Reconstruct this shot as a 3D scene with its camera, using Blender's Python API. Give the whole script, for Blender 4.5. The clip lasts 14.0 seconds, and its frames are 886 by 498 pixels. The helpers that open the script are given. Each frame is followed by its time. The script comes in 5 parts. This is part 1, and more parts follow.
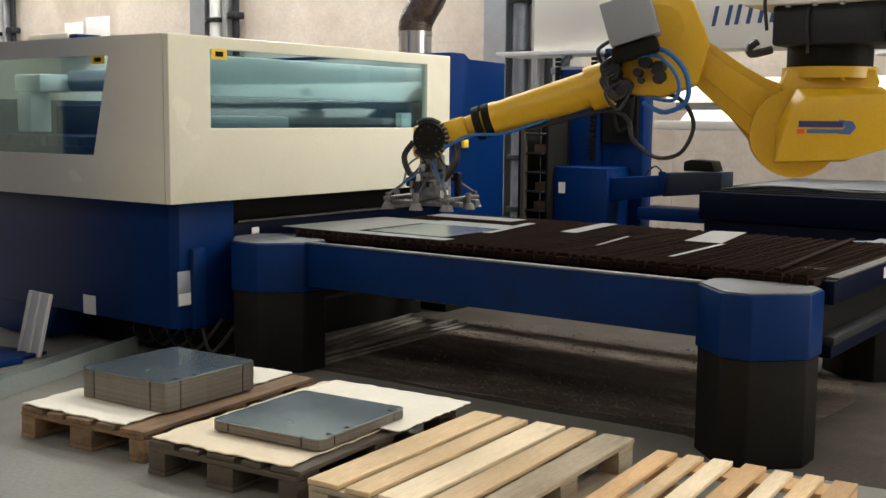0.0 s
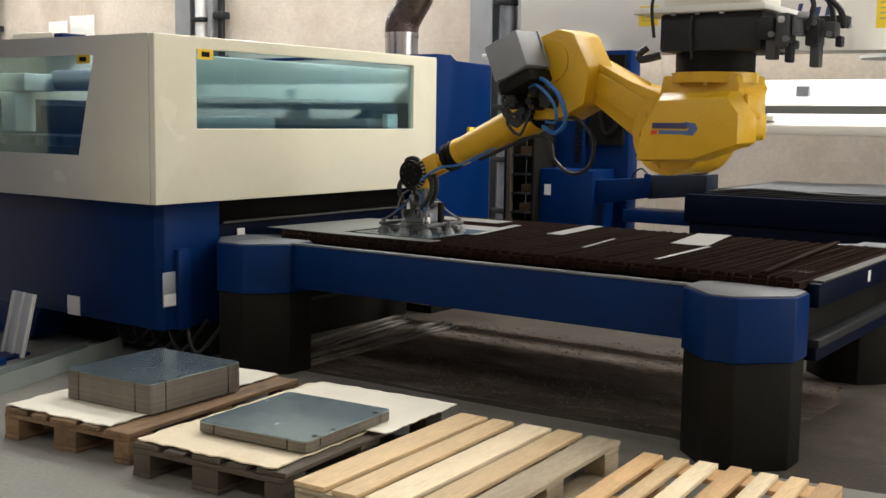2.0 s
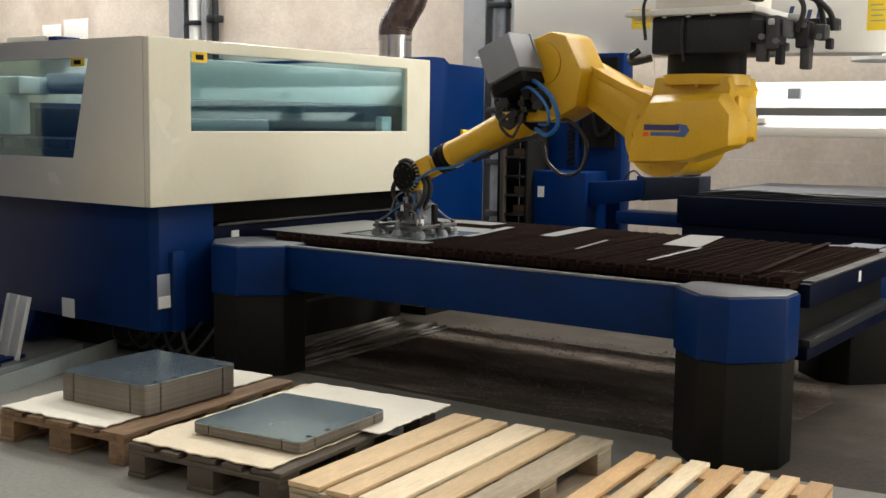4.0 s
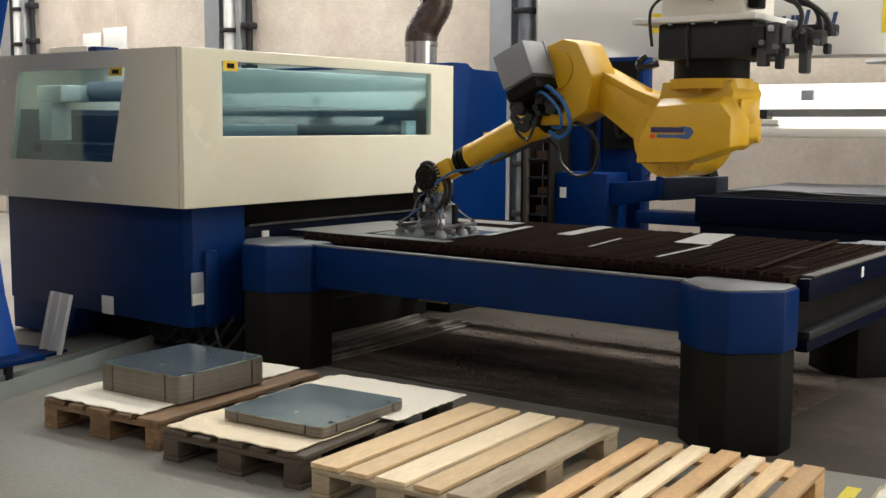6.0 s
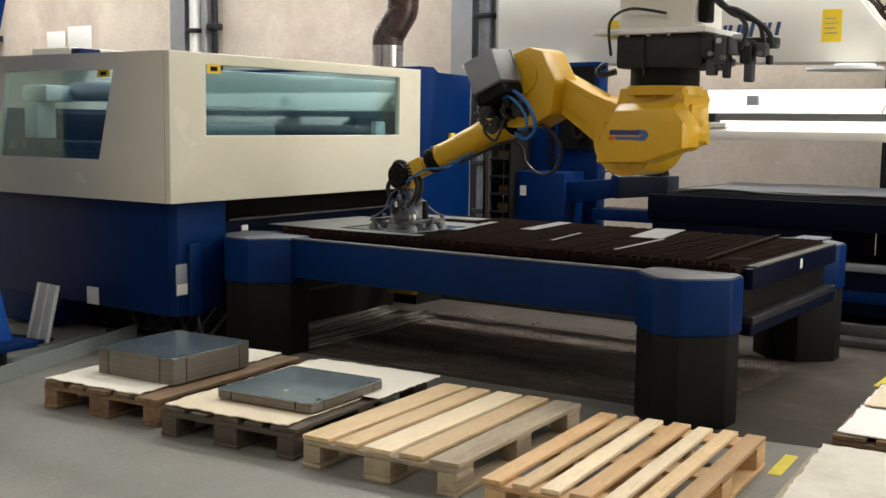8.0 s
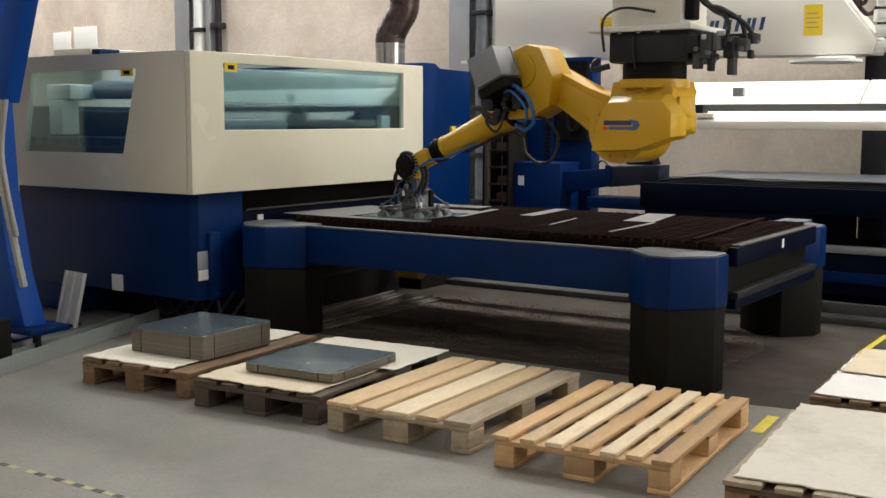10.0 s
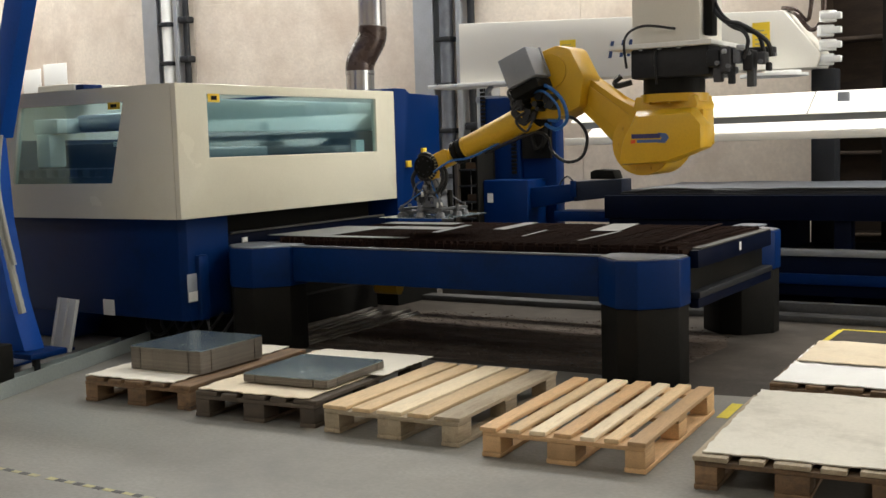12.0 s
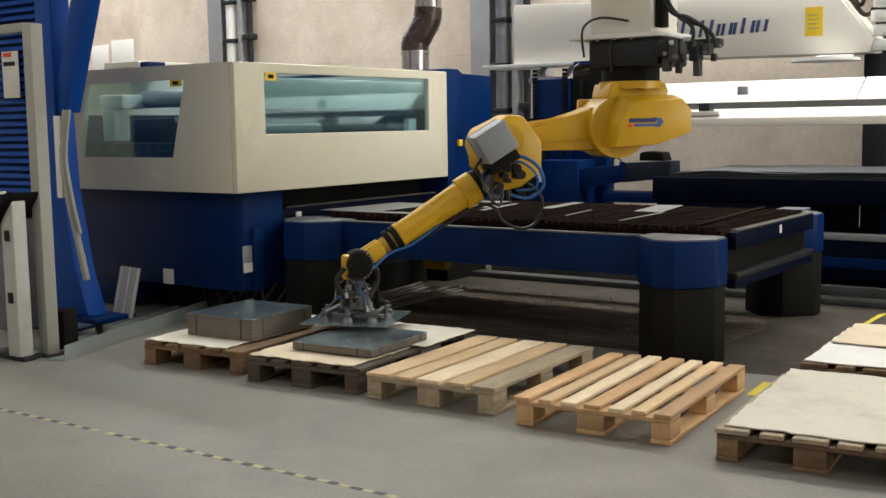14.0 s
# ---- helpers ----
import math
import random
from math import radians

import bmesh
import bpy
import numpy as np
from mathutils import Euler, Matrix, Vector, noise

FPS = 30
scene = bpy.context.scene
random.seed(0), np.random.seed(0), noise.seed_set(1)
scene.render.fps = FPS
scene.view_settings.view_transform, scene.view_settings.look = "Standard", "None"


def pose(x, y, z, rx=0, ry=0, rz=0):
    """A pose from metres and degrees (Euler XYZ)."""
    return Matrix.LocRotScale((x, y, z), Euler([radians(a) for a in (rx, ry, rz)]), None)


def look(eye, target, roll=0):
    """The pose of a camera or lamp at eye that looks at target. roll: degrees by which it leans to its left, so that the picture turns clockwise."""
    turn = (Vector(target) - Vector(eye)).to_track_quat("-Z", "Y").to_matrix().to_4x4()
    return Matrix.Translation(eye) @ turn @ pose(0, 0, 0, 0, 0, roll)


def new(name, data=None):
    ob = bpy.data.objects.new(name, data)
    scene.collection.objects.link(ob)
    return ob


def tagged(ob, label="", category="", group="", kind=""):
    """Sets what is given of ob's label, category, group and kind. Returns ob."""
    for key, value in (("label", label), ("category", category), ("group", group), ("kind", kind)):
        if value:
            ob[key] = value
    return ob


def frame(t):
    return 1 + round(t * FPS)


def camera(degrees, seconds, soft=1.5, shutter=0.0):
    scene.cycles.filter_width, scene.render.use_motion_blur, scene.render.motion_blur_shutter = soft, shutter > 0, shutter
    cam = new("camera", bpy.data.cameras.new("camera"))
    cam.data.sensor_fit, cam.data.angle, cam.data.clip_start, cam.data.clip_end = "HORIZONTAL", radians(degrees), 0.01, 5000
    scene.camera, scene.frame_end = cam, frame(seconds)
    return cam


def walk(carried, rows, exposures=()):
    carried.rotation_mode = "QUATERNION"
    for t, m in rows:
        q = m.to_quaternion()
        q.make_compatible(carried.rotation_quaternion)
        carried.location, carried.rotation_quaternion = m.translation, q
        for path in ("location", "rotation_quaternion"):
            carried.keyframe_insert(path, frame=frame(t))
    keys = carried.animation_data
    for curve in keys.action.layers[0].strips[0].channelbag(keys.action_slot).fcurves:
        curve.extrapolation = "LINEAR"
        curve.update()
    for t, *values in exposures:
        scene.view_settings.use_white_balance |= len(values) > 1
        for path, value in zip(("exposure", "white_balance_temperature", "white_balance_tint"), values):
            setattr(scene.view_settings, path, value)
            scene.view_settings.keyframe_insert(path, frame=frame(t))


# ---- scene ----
cam = camera(43.3, 14.0)
PATH = [
    (0, (2.72, -2.881, 1.499), (1.547, -1.278, 1.265), 0.5),
    (0.5, (2.719, -2.881, 1.503), (1.553, -1.273, 1.272), 0.5),
    (1, (2.72, -2.885, 1.496), (1.562, -1.271, 1.266), 0.5),
    (1.5, (2.711, -2.883, 1.498), (1.557, -1.265, 1.266), 0.8),
    (2, (2.709, -2.885, 1.503), (1.559, -1.266, 1.271), 0.8),
    (2.5, (2.719, -2.879, 1.496), (1.569, -1.258, 1.27), 0.9),
    (3, (2.714, -2.883, 1.503), (1.57, -1.258, 1.276), 0.7),
    (3.5, (2.711, -2.886, 1.497), (1.572, -1.257, 1.272), 0.7),
    (6, (2.978, -3.079, 1.509), (1.782, -1.492, 1.286), 0.3),
    (6.5, (3.013, -3.143, 1.509), (1.809, -1.56, 1.297), 0.0),
    (7, (3.009, -3.33, 1.497), (1.917, -1.669, 1.275), -0.7),
    (7.5, (3.027, -3.437, 1.52), (1.925, -1.783, 1.303), -0.2),
    (8, (3.146, -3.521, 1.523), (2.021, -1.883, 1.299), 0.7),
    (8.2, (3.177, -3.564, 1.507), (2.036, -1.941, 1.258), 0.6),
    (10.3, (3.407, -4.027, 1.506), (2.293, -2.382, 1.275), 0.1),
    (10.5, (3.452, -4.071, 1.477), (2.329, -2.433, 1.244), 0.1),
    (11, (3.52, -4.146, 1.485), (2.376, -2.521, 1.263), -0.7),
    (11.5, (3.517, -4.225, 1.484), (2.382, -2.59, 1.282), -0.9),
    (12, (3.504, -4.365, 1.476), (2.44, -2.682, 1.288), -1.7),
    (12.5, (3.521, -4.434, 1.492), (2.48, -2.739, 1.283), -1.3),
    (13, (3.57, -4.491, 1.495), (2.495, -2.816, 1.296), -1.1),
    (13.5, (3.668, -4.511, 1.485), (2.545, -2.869, 1.277), -0.6),
    (14, (3.721, -4.508, 1.486), (2.569, -2.889, 1.262), -0.9),
]
walk(cam, [(t, look(eye, target, roll)) for t, eye, target, roll in PATH],
     [(0, 0.07), (6, 0.03), (8, -0.05), (11, -0.20), (14, -0.20)])

# ---- light ----
world = bpy.data.worlds.new("world")
scene.world = world
world.use_nodes = True
wn = world.node_tree
sky = wn.nodes.new("ShaderNodeTexSky")
sky.sky_type = "NISHITA"
sky.sun_disc = False
sky.sun_elevation = radians(38)
sky.sun_rotation = radians(70)
wn.links.new(sky.outputs[0], wn.nodes["Background"].inputs[0])
wn.nodes["Background"].inputs[1].default_value = 0.12


def area(name, eye, target, sx, sy, watts, colour):
    d = bpy.data.lights.new(name, "AREA")
    d.shape, d.size, d.size_y, d.energy, d.color = "RECTANGLE", sx, sy, watts, colour
    ob = new(name, d)
    ob.matrix_world = look(eye, target)
    return ob


# added area lamps in unseen openings at the right and in the roof
area("gate_daylight", (9.3, 4.0, 2.6), (0, 4.0, 1.4), 5.4, 3.8, 250, (1.0, 0.98, 0.90))
for yy, ww in ((-6.0, 500), (2.4, 400), (6.55, 1850)):
    area("roof_daylight", (-4.5, yy, 6.98), (-4.5, yy, 0), 26.0, 1.5 if yy < 5 else 0.85, ww, (1.0, 0.99, 0.935))
sun = bpy.data.lights.new("sun", "SUN")
sun.energy, sun.angle, sun.color = 0.6, radians(12), (1.0, 0.95, 0.86)
new("sun", sun).matrix_world = look((20, -6, 16), (0, 0, 0))


# ---- materials ----
def mat(name, col, rough=0.5, metal=0.0, var=0.15, scale=6.0, bump=0.0, grain=60.0, stretch=(1, 1, 1), dirt=None, dirt_at=0.62, rnd=0.0, coat=0.0, island=False, spec=0.5):
    m = bpy.data.materials.new(name)
    m.use_nodes = True
    t = m.node_tree
    b = t.nodes["Principled BSDF"]
    n, l = t.nodes.new, t.links.new
    co = n("ShaderNodeTexCoord")
    mp = n("ShaderNodeMapping")
    mp.inputs["Scale"].default_value = stretch
    l(co.outputs["Object"], mp.inputs[0])
    big = n("ShaderNodeTexNoise")
    big.inputs["Scale"].default_value = scale
    big.inputs["Detail"].default_value = 5
    fine = n("ShaderNodeTexNoise")
    fine.inputs["Scale"].default_value = grain
    fine.inputs["Detail"].default_value = 3
    l(mp.outputs[0], big.inputs[0])
    l(mp.outputs[0], fine.inputs[0])
    ad = n("ShaderNodeMath")
    ad.operation = "ADD"
    l(big.outputs[0], ad.inputs[0])
    l(fine.outputs[0], ad.inputs[1])
    rg = n("ShaderNodeMapRange")
    rg.inputs[1].default_value, rg.inputs[2].default_value = 0.55, 1.45
    rg.inputs[3].default_value, rg.inputs[4].default_value = 1 - var, 1 + var
    l(ad.outputs[0], rg.inputs[0])
    src = rg.outputs[0]
    if rnd:
        info = n("ShaderNodeNewGeometry" if island else "ShaderNodeObjectInfo")
        r2 = n("ShaderNodeMapRange")
        r2.inputs[3].default_value, r2.inputs[4].default_value = 1 - rnd, 1 + rnd
        l(info.outputs["Random Per Island" if island else "Random"], r2.inputs[0])
        mu = n("ShaderNodeMath")
        mu.operation = "MULTIPLY"
        l(src, mu.inputs[0])
        l(r2.outputs[0], mu.inputs[1])
        src = mu.outputs[0]
    mix = n("ShaderNodeVectorMath")
    mix.operation = "SCALE"
    mix.inputs[0].default_value = col
    l(src, mix.inputs["Scale"])
    out = mix.outputs[0]
    if dirt:
        dn = n("ShaderNodeTexNoise")
        dn.inputs["Scale"].default_value = scale * 0.6
        dn.inputs["Detail"].default_value = 8
        dn.inputs["Roughness"].default_value = 0.7
        l(mp.outputs[0], dn.inputs[0])
        dr = n("ShaderNodeMapRange")
        dr.inputs[1].default_value, dr.inputs[2].default_value = dirt_at - 0.12, dirt_at + 0.12
        l(dn.outputs[0], dr.inputs[0])
        dm = n("ShaderNodeMix")
        dm.data_type = "RGBA"
        l(dr.outputs[0], dm.inputs[0])
        l(out, dm.inputs[6])
        dm.inputs[7].default_value = (*dirt, 1)
        out = dm.outputs[2]
    l(out, b.inputs["Base Color"])
    rr = n("ShaderNodeMapRange")
    rr.inputs[3].default_value, rr.inputs[4].default_value = max(rough - 0.1, 0.03), min(rough + 0.1, 1)
    l(big.outputs[0], rr.inputs[0])
    l(rr.outputs[0], b.inputs["Roughness"])
    b.inputs["Metallic"].default_value = metal
    b.inputs["Coat Weight"].default_value = coat
    b.inputs["Specular IOR Level"].default_value = spec
    if bump:
        bp = n("ShaderNodeBump")
        bp.inputs["Strength"].default_value = bump
        bp.inputs["Distance"].default_value = 0.01
        l(ad.outputs[0], bp.inputs["Height"])
        l(bp.outputs[0], b.inputs["Normal"])
    return m


M_FLOOR = mat("concrete_floor", (0.216, 0.204, 0.176), 0.55, 0, 0.28, 0.9, 0.12, 45, dirt=(0.145, 0.137, 0.124), dirt_at=0.58)
M_RAIL = mat("dusty_dark_steel", (0.085, 0.083, 0.08), 0.65, 0.2, 0.3, 6, 0.1, 60, dirt=(0.04, 0.036, 0.03), dirt_at=0.6, spec=0.3)
M_DUST = mat("dusty_strip", (0.17, 0.155, 0.135), 0.85, 0, 0.35, 6, 0.25, 60, dirt=(0.08, 0.07, 0.06), dirt_at=0.58, spec=0.2)
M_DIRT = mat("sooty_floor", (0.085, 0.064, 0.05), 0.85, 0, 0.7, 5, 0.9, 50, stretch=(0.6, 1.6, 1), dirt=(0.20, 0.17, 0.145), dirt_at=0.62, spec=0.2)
M_BROWNFLOOR = mat("brown_floor", (0.050, 0.041, 0.033), 0.75, 0, 0.35, 1.6, 0.15, 40, dirt=(0.098, 0.084, 0.069), dirt_at=0.62, spec=0.2)
M_WALL = mat("concrete_wall", (0.77, 0.68, 0.58), 0.85, 0, 0.14, 1.3, 0.25, 26, dirt=(0.60, 0.50, 0.41), dirt_at=0.56, rnd=0.012)
M_ROOF = mat("roof_sheet", (0.55, 0.55, 0.54), 0.6, 0, 0.08, 1, 0.05)
M_CREAM = mat("cream_paint", (0.70, 0.67, 0.54), 0.24, 0, 0.05, 1.5, 0.015, 90, dirt=(0.64, 0.6, 0.47), dirt_at=0.66)
M_CREAM2 = mat("pale_cream_paint", (0.76, 0.73, 0.65), 0.45, 0, 0.05, 1.5, 0.02, 90)
M_BLUE = mat("blue_paint", (0.0005, 0.018, 0.094), 0.42, 0, 0.18, 2.0, 0.04, 80, dirt=(0.002, 0.011, 0.042), dirt_at=0.66, spec=0.12)
M_BLUE2 = mat("bright_blue_paint", (0.002, 0.058, 0.31), 0.45, 0, 0.14, 2.0, 0.04, 80, spec=0.2)
M_BLACK = mat("black_paint", (0.011, 0.0105, 0.009), 0.6, 0, 0.3, 4, 0.1, 60, dirt=(0.014, 0.012, 0.010), dirt_at=0.6, spec=0.08)
# darker copy of the blue paint, with shade put into its colour
M_BLUESHADE = mat("shaded_blue_paint", (0.0015, 0.004, 0.016), 0.5, 0, 0.3, 3, 0.05, 60, spec=0.08)
M_DARK = mat("dark_steel", (0.02, 0.021, 0.024), 0.5, 0.2, 0.3, 6, 0.1, 70, spec=0.3)
M_RUST = mat("burnt_slat_steel", (0.020, 0.0105, 0.0075), 0.9, 0, 0.45, 8, 0.4, 90, dirt=(0.010, 0.006, 0.005), dirt_at=0.55, rnd=0.2, spec=0.05)
M_GREYTOP = mat("worn_grey_plate", (0.15, 0.16, 0.18), 0.5, 0.3, 0.25, 7, 0.1, 80, dirt=(0.09, 0.09, 0.1), dirt_at=0.62)
M_STEEL = mat("sheet_steel", (0.30, 0.37, 0.40), 0.24, 0.85, 0.08, 3, 0.03, 120, dirt=(0.25, 0.31, 0.33), dirt_at=0.64)
M_EDGE = mat("sheet_edges", (0.19, 0.168, 0.14), 0.5, 0.5, 0.25, 9, 0.1, 90, rnd=0.16)
M_GALV = mat("galvanised_steel", (0.42, 0.44, 0.46), 0.42, 0.55, 0.15, 5, 0.05, 60)
M_SHEETLT = mat("light_cut_sheet", (0.20, 0.20, 0.195), 0.5, 0.5, 0.1, 4, 0.03, 90)
M_YELLOW = mat("robot_yellow", (0.62, 0.365, 0.012), 0.36, 0, 0.09, 5, 0.03, 90, dirt=(0.45, 0.24, 0.02), dirt_at=0.72)
M_POST = mat("beige_grey_paint", (0.36, 0.36, 0.32), 0.5, 0, 0.08, 5, 0.03, 60, dirt=(0.28, 0.28, 0.25), dirt_at=0.64)
# white enamel darkened: the stand's shade is put into its colour
M_STAND = mat("shaded_white_enamel", (0.46, 0.47, 0.44), 0.5, 0, 0.1, 5, 0.03, 60, dirt=(0.34, 0.34, 0.31), dirt_at=0.62)
M_HEAD = mat("dull_grey_blue_paint", (0.018, 0.024, 0.042), 0.5, 0, 0.2, 4, 0.04, 60, spec=0.2)
M_STICK = mat("yellow_sticker", (0.75, 0.5, 0.03), 0.5, 0, 0.05, 9)
M_SIGNY = mat("yellow_notice", (0.85, 0.6, 0.03), 0.5, 0, 0.05, 9)
M_GREYBOX = mat("grey_enamel", (0.24, 0.255, 0.28), 0.45, 0, 0.06, 6, 0.02)
M_HOSEB = mat("blue_hose", (0.02, 0.12, 0.36), 0.45, 0, 0.1, 20)
M_GRIP = mat("dull_gripper_metal", (0.15, 0.15, 0.155), 0.5, 0.4, 0.35, 14, 0.1, 70, dirt=(0.09, 0.09, 0.095), dirt_at=0.58, rnd=0.3)
M_HOSEK = mat("black_hose", (0.012, 0.012, 0.013), 0.45, 0, 0.2, 20)
M_RUBBER = mat("grey_rubber", (0.05, 0.05, 0.055), 0.6, 0, 0.2, 20)
M_BRASS = mat("tarnished_rings", (0.40, 0.35, 0.2), 0.45, 0.2, 0.2, 20)
M_WHITE = mat("white_paint", (0.78, 0.78, 0.75), 0.5, 0, 0.05, 4, 0.02)
M_PAPER = mat("paper", (0.75, 0.74, 0.7), 0.7, 0, 0.06, 9)
M_CARD = mat("packing_board", (0.68, 0.58, 0.42), 0.75, 0, 0.1, 5, 0.1, 60, dirt=(0.55, 0.44, 0.3), dirt_at=0.62)
M_CARDW = mat("white_packing_board", (0.76, 0.71, 0.6), 0.75, 0, 0.07, 4, 0.1, 60, dirt=(0.58, 0.53, 0.43), dirt_at=0.66)
M_CARDG = mat("grey_packing_board", (0.60, 0.57, 0.485), 0.8, 0, 0.08, 3, 0.12, 60, dirt=(0.4, 0.37, 0.3), dirt_at=0.6)
M_WOODN = mat("fresh_pine", (0.53, 0.335, 0.165), 0.65, 0, 0.22, 3, 0.25, 22, stretch=(7, 1, 7), rnd=0.38, dirt=(0.33, 0.19, 0.09), dirt_at=0.7)
M_WOODP = mat("pale_pine", (0.60, 0.43, 0.24), 0.65, 0, 0.2, 3, 0.25, 22, stretch=(7, 1, 7), rnd=0.24, dirt=(0.36, 0.24, 0.13), dirt_at=0.68)
M_WOODW = mat("white_pine", (0.78, 0.64, 0.43), 0.65, 0, 0.15, 3, 0.25, 22, stretch=(7, 1, 7), rnd=0.1, dirt=(0.5, 0.36, 0.2), dirt_at=0.68)
M_WOODY = mat("greyed_pine", (0.38, 0.31, 0.21), 0.7, 0, 0.25, 3, 0.25, 22, stretch=(7, 1, 7), rnd=0.1, dirt=(0.2, 0.15, 0.1), dirt_at=0.6)
M_WOODG = mat("weathered_pine", (0.08, 0.062, 0.045), 0.75, 0, 0.3, 4, 0.3, 24, stretch=(5, 1, 7), rnd=0.2, dirt=(0.07, 0.052, 0.036), dirt_at=0.62)
M_WOODD = mat("dark_old_pine", (0.19, 0.115, 0.06), 0.75, 0, 0.35, 5, 0.35, 24, stretch=(5, 1, 7), rnd=0.3, dirt=(0.07, 0.05, 0.035), dirt_at=0.6)
M_DUCT = mat("spiral_duct", (0.42, 0.42, 0.43), 0.24, 0.95, 0.15, 7, 0.05)
M_DUCTB = mat("brown_flexible_duct", (0.055, 0.034, 0.026), 0.28, 0.3, 0.2, 9, 0.1)
M_LOGOB = mat("logo_blue", (0.06, 0.12, 0.30), 0.5, 0, 0.02, 9)
M_LOGOD = mat("logo_navy", (0.03, 0.03, 0.12), 0.5, 0, 0.02, 9)
M_LOGOR = mat("logo_red", (0.7, 0.08, 0.02), 0.5, 0, 0.02, 9)
M_LETTER = mat("letter_blue", (0.035, 0.065, 0.16), 0.5, 0, 0.02, 9)
M_LINE = mat("worn_floor_line", (0.42, 0.37, 0.17), 0.7, 0, 0.3, 9, 0.05, 60, dirt=(0.28, 0.26, 0.22), dirt_at=0.56)
M_YLINE = mat("yellow_floor_tape", (0.62, 0.5, 0.03), 0.6, 0, 0.2, 9, 0.05, 60)
M_CHANNEL = mat("pale_steel_channel", (0.33, 0.37, 0.35), 0.45, 0.35, 0.12, 4, 0.05)
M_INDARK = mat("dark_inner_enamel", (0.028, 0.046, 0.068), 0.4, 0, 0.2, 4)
M_INNER = mat("pale_green_enamel", (0.60, 0.66, 0.63), 0.5, 0, 0.05, 4)
M_BEAM = mat("load_frame_white", (0.88, 0.86, 0.8), 0.5, 0, 0.04, 3)


def glass(name, col, tint):
    m = bpy.data.materials.new(name)
    m.use_nodes = True
    t = m.node_tree
    t.nodes.remove(t.nodes["Principled BSDF"])
    tr, gl, mx, fr = (t.nodes.new(s) for s in ("ShaderNodeBsdfTransparent", "ShaderNodeBsdfGlossy", "ShaderNodeMixShader", "ShaderNodeLayerWeight"))
    tr.inputs[0].default_value = (*col, 1)
    gl.inputs[0].default_value = (*tint, 1)
    gl.inputs[1].default_value = 0.04
    fr.inputs[0].default_value = 0.1
    t.links.new(fr.outputs["Facing"], mx.inputs[0])
    t.links.new(tr.outputs[0], mx.inputs[1])
    t.links.new(gl.outputs[0], mx.inputs[2])
    t.links.new(mx.outputs[0], t.nodes["Material Output"].inputs[0])
    return m


M_GLASS = glass("teal_safety_glass", (0.72, 0.84, 0.87), (0.8, 1.0, 1.0))


# ---- mesh helpers ----
def box(bm, lo, hi, bev=0.0, m=None):
    r = bmesh.ops.create_cube(bm, size=1.0)
    vs = r["verts"]
    c = [(a + b) / 2 for a, b in zip(lo, hi)]
    s = [abs(b - a) for a, b in zip(lo, hi)]
    for v in vs:
        v.co = Vector((c[0] + v.co.x * s[0], c[1] + v.co.y * s[1], c[2] + v.co.z * s[2]))
        if m is not None:
            v.co = m @ v.co
    if bev:
        es = list({e for v in vs for e in v.link_edges})
        bmesh.ops.bevel(bm, geom=es, offset=bev, segments=2, profile=0.5, affect="EDGES", clamp_overlap=True)
    return bm


def cyl(bm, p0, p1, r0, r1=None, seg=20):
    p0, p1 = Vector(p0), Vector(p1)
    d = p1 - p0
    q = d.to_track_quat("Z", "Y").to_matrix().to_4x4()
    bmesh.ops.create_cone(bm, cap_ends=True, segments=seg, radius1=r0, radius2=r0 if r1 is None else r1, depth=d.length,
                          matrix=Matrix.Translation((p0 + p1) / 2) @ q)
    return bm


def prism(bm, pts, axis, a, b, bev=0.0):
    """A polygon in the two other axes, pushed from a to b along the axis."""
    def at(p, h):
        return {"x": (h, p[0], p[1]), "y": (p[0], h, p[1]), "z": (p[0], p[1], h)}[axis]
    lo = [bm.verts.new(at(p, a)) for p in pts]
    hi = [bm.verts.new(at(p, b)) for p in pts]
    k = len(pts)
    bm.faces.new(lo)
    bm.faces.new(hi[::-1])
    for i in range(k):
        bm.faces.new((lo[i], hi[i], hi[(i + 1) % k], lo[(i + 1) % k]))
    if bev:
        es = list({e for v in lo + hi for e in v.link_edges})
        bmesh.ops.bevel(bm, geom=es, offset=bev, segments=2, profile=0.5, affect="EDGES", clamp_overlap=True)
    return bm


def ring(bm, outer, inner, axis, a, b):
    """A panel with an opening: outer and inner polygons of equal length."""
    def at(p, h):
        return {"x": (h, p[0], p[1]), "y": (p[0], h, p[1]), "z": (p[0], p[1], h)}[axis]
    vo = [[bm.verts.new(at(p, h)) for p in outer] for h in (a, b)]
    vi = [[bm.verts.new(at(p, h)) for p in inner] for h in (a, b)]
    k = len(outer)
    for i in range(k):
        j = (i + 1) % k
        bm.faces.new((vo[0][i], vo[0][j], vi[0][j], vi[0][i]))
        bm.faces.new((vo[1][j], vo[1][i], vi[1][i], vi[1][j]))
        bm.faces.new((vo[0][j], vo[0][i], vo[1][i], vo[1][j]))
        bm.faces.new((vi[0][i], vi[0][j], vi[1][j], vi[1][i]))
    return bm


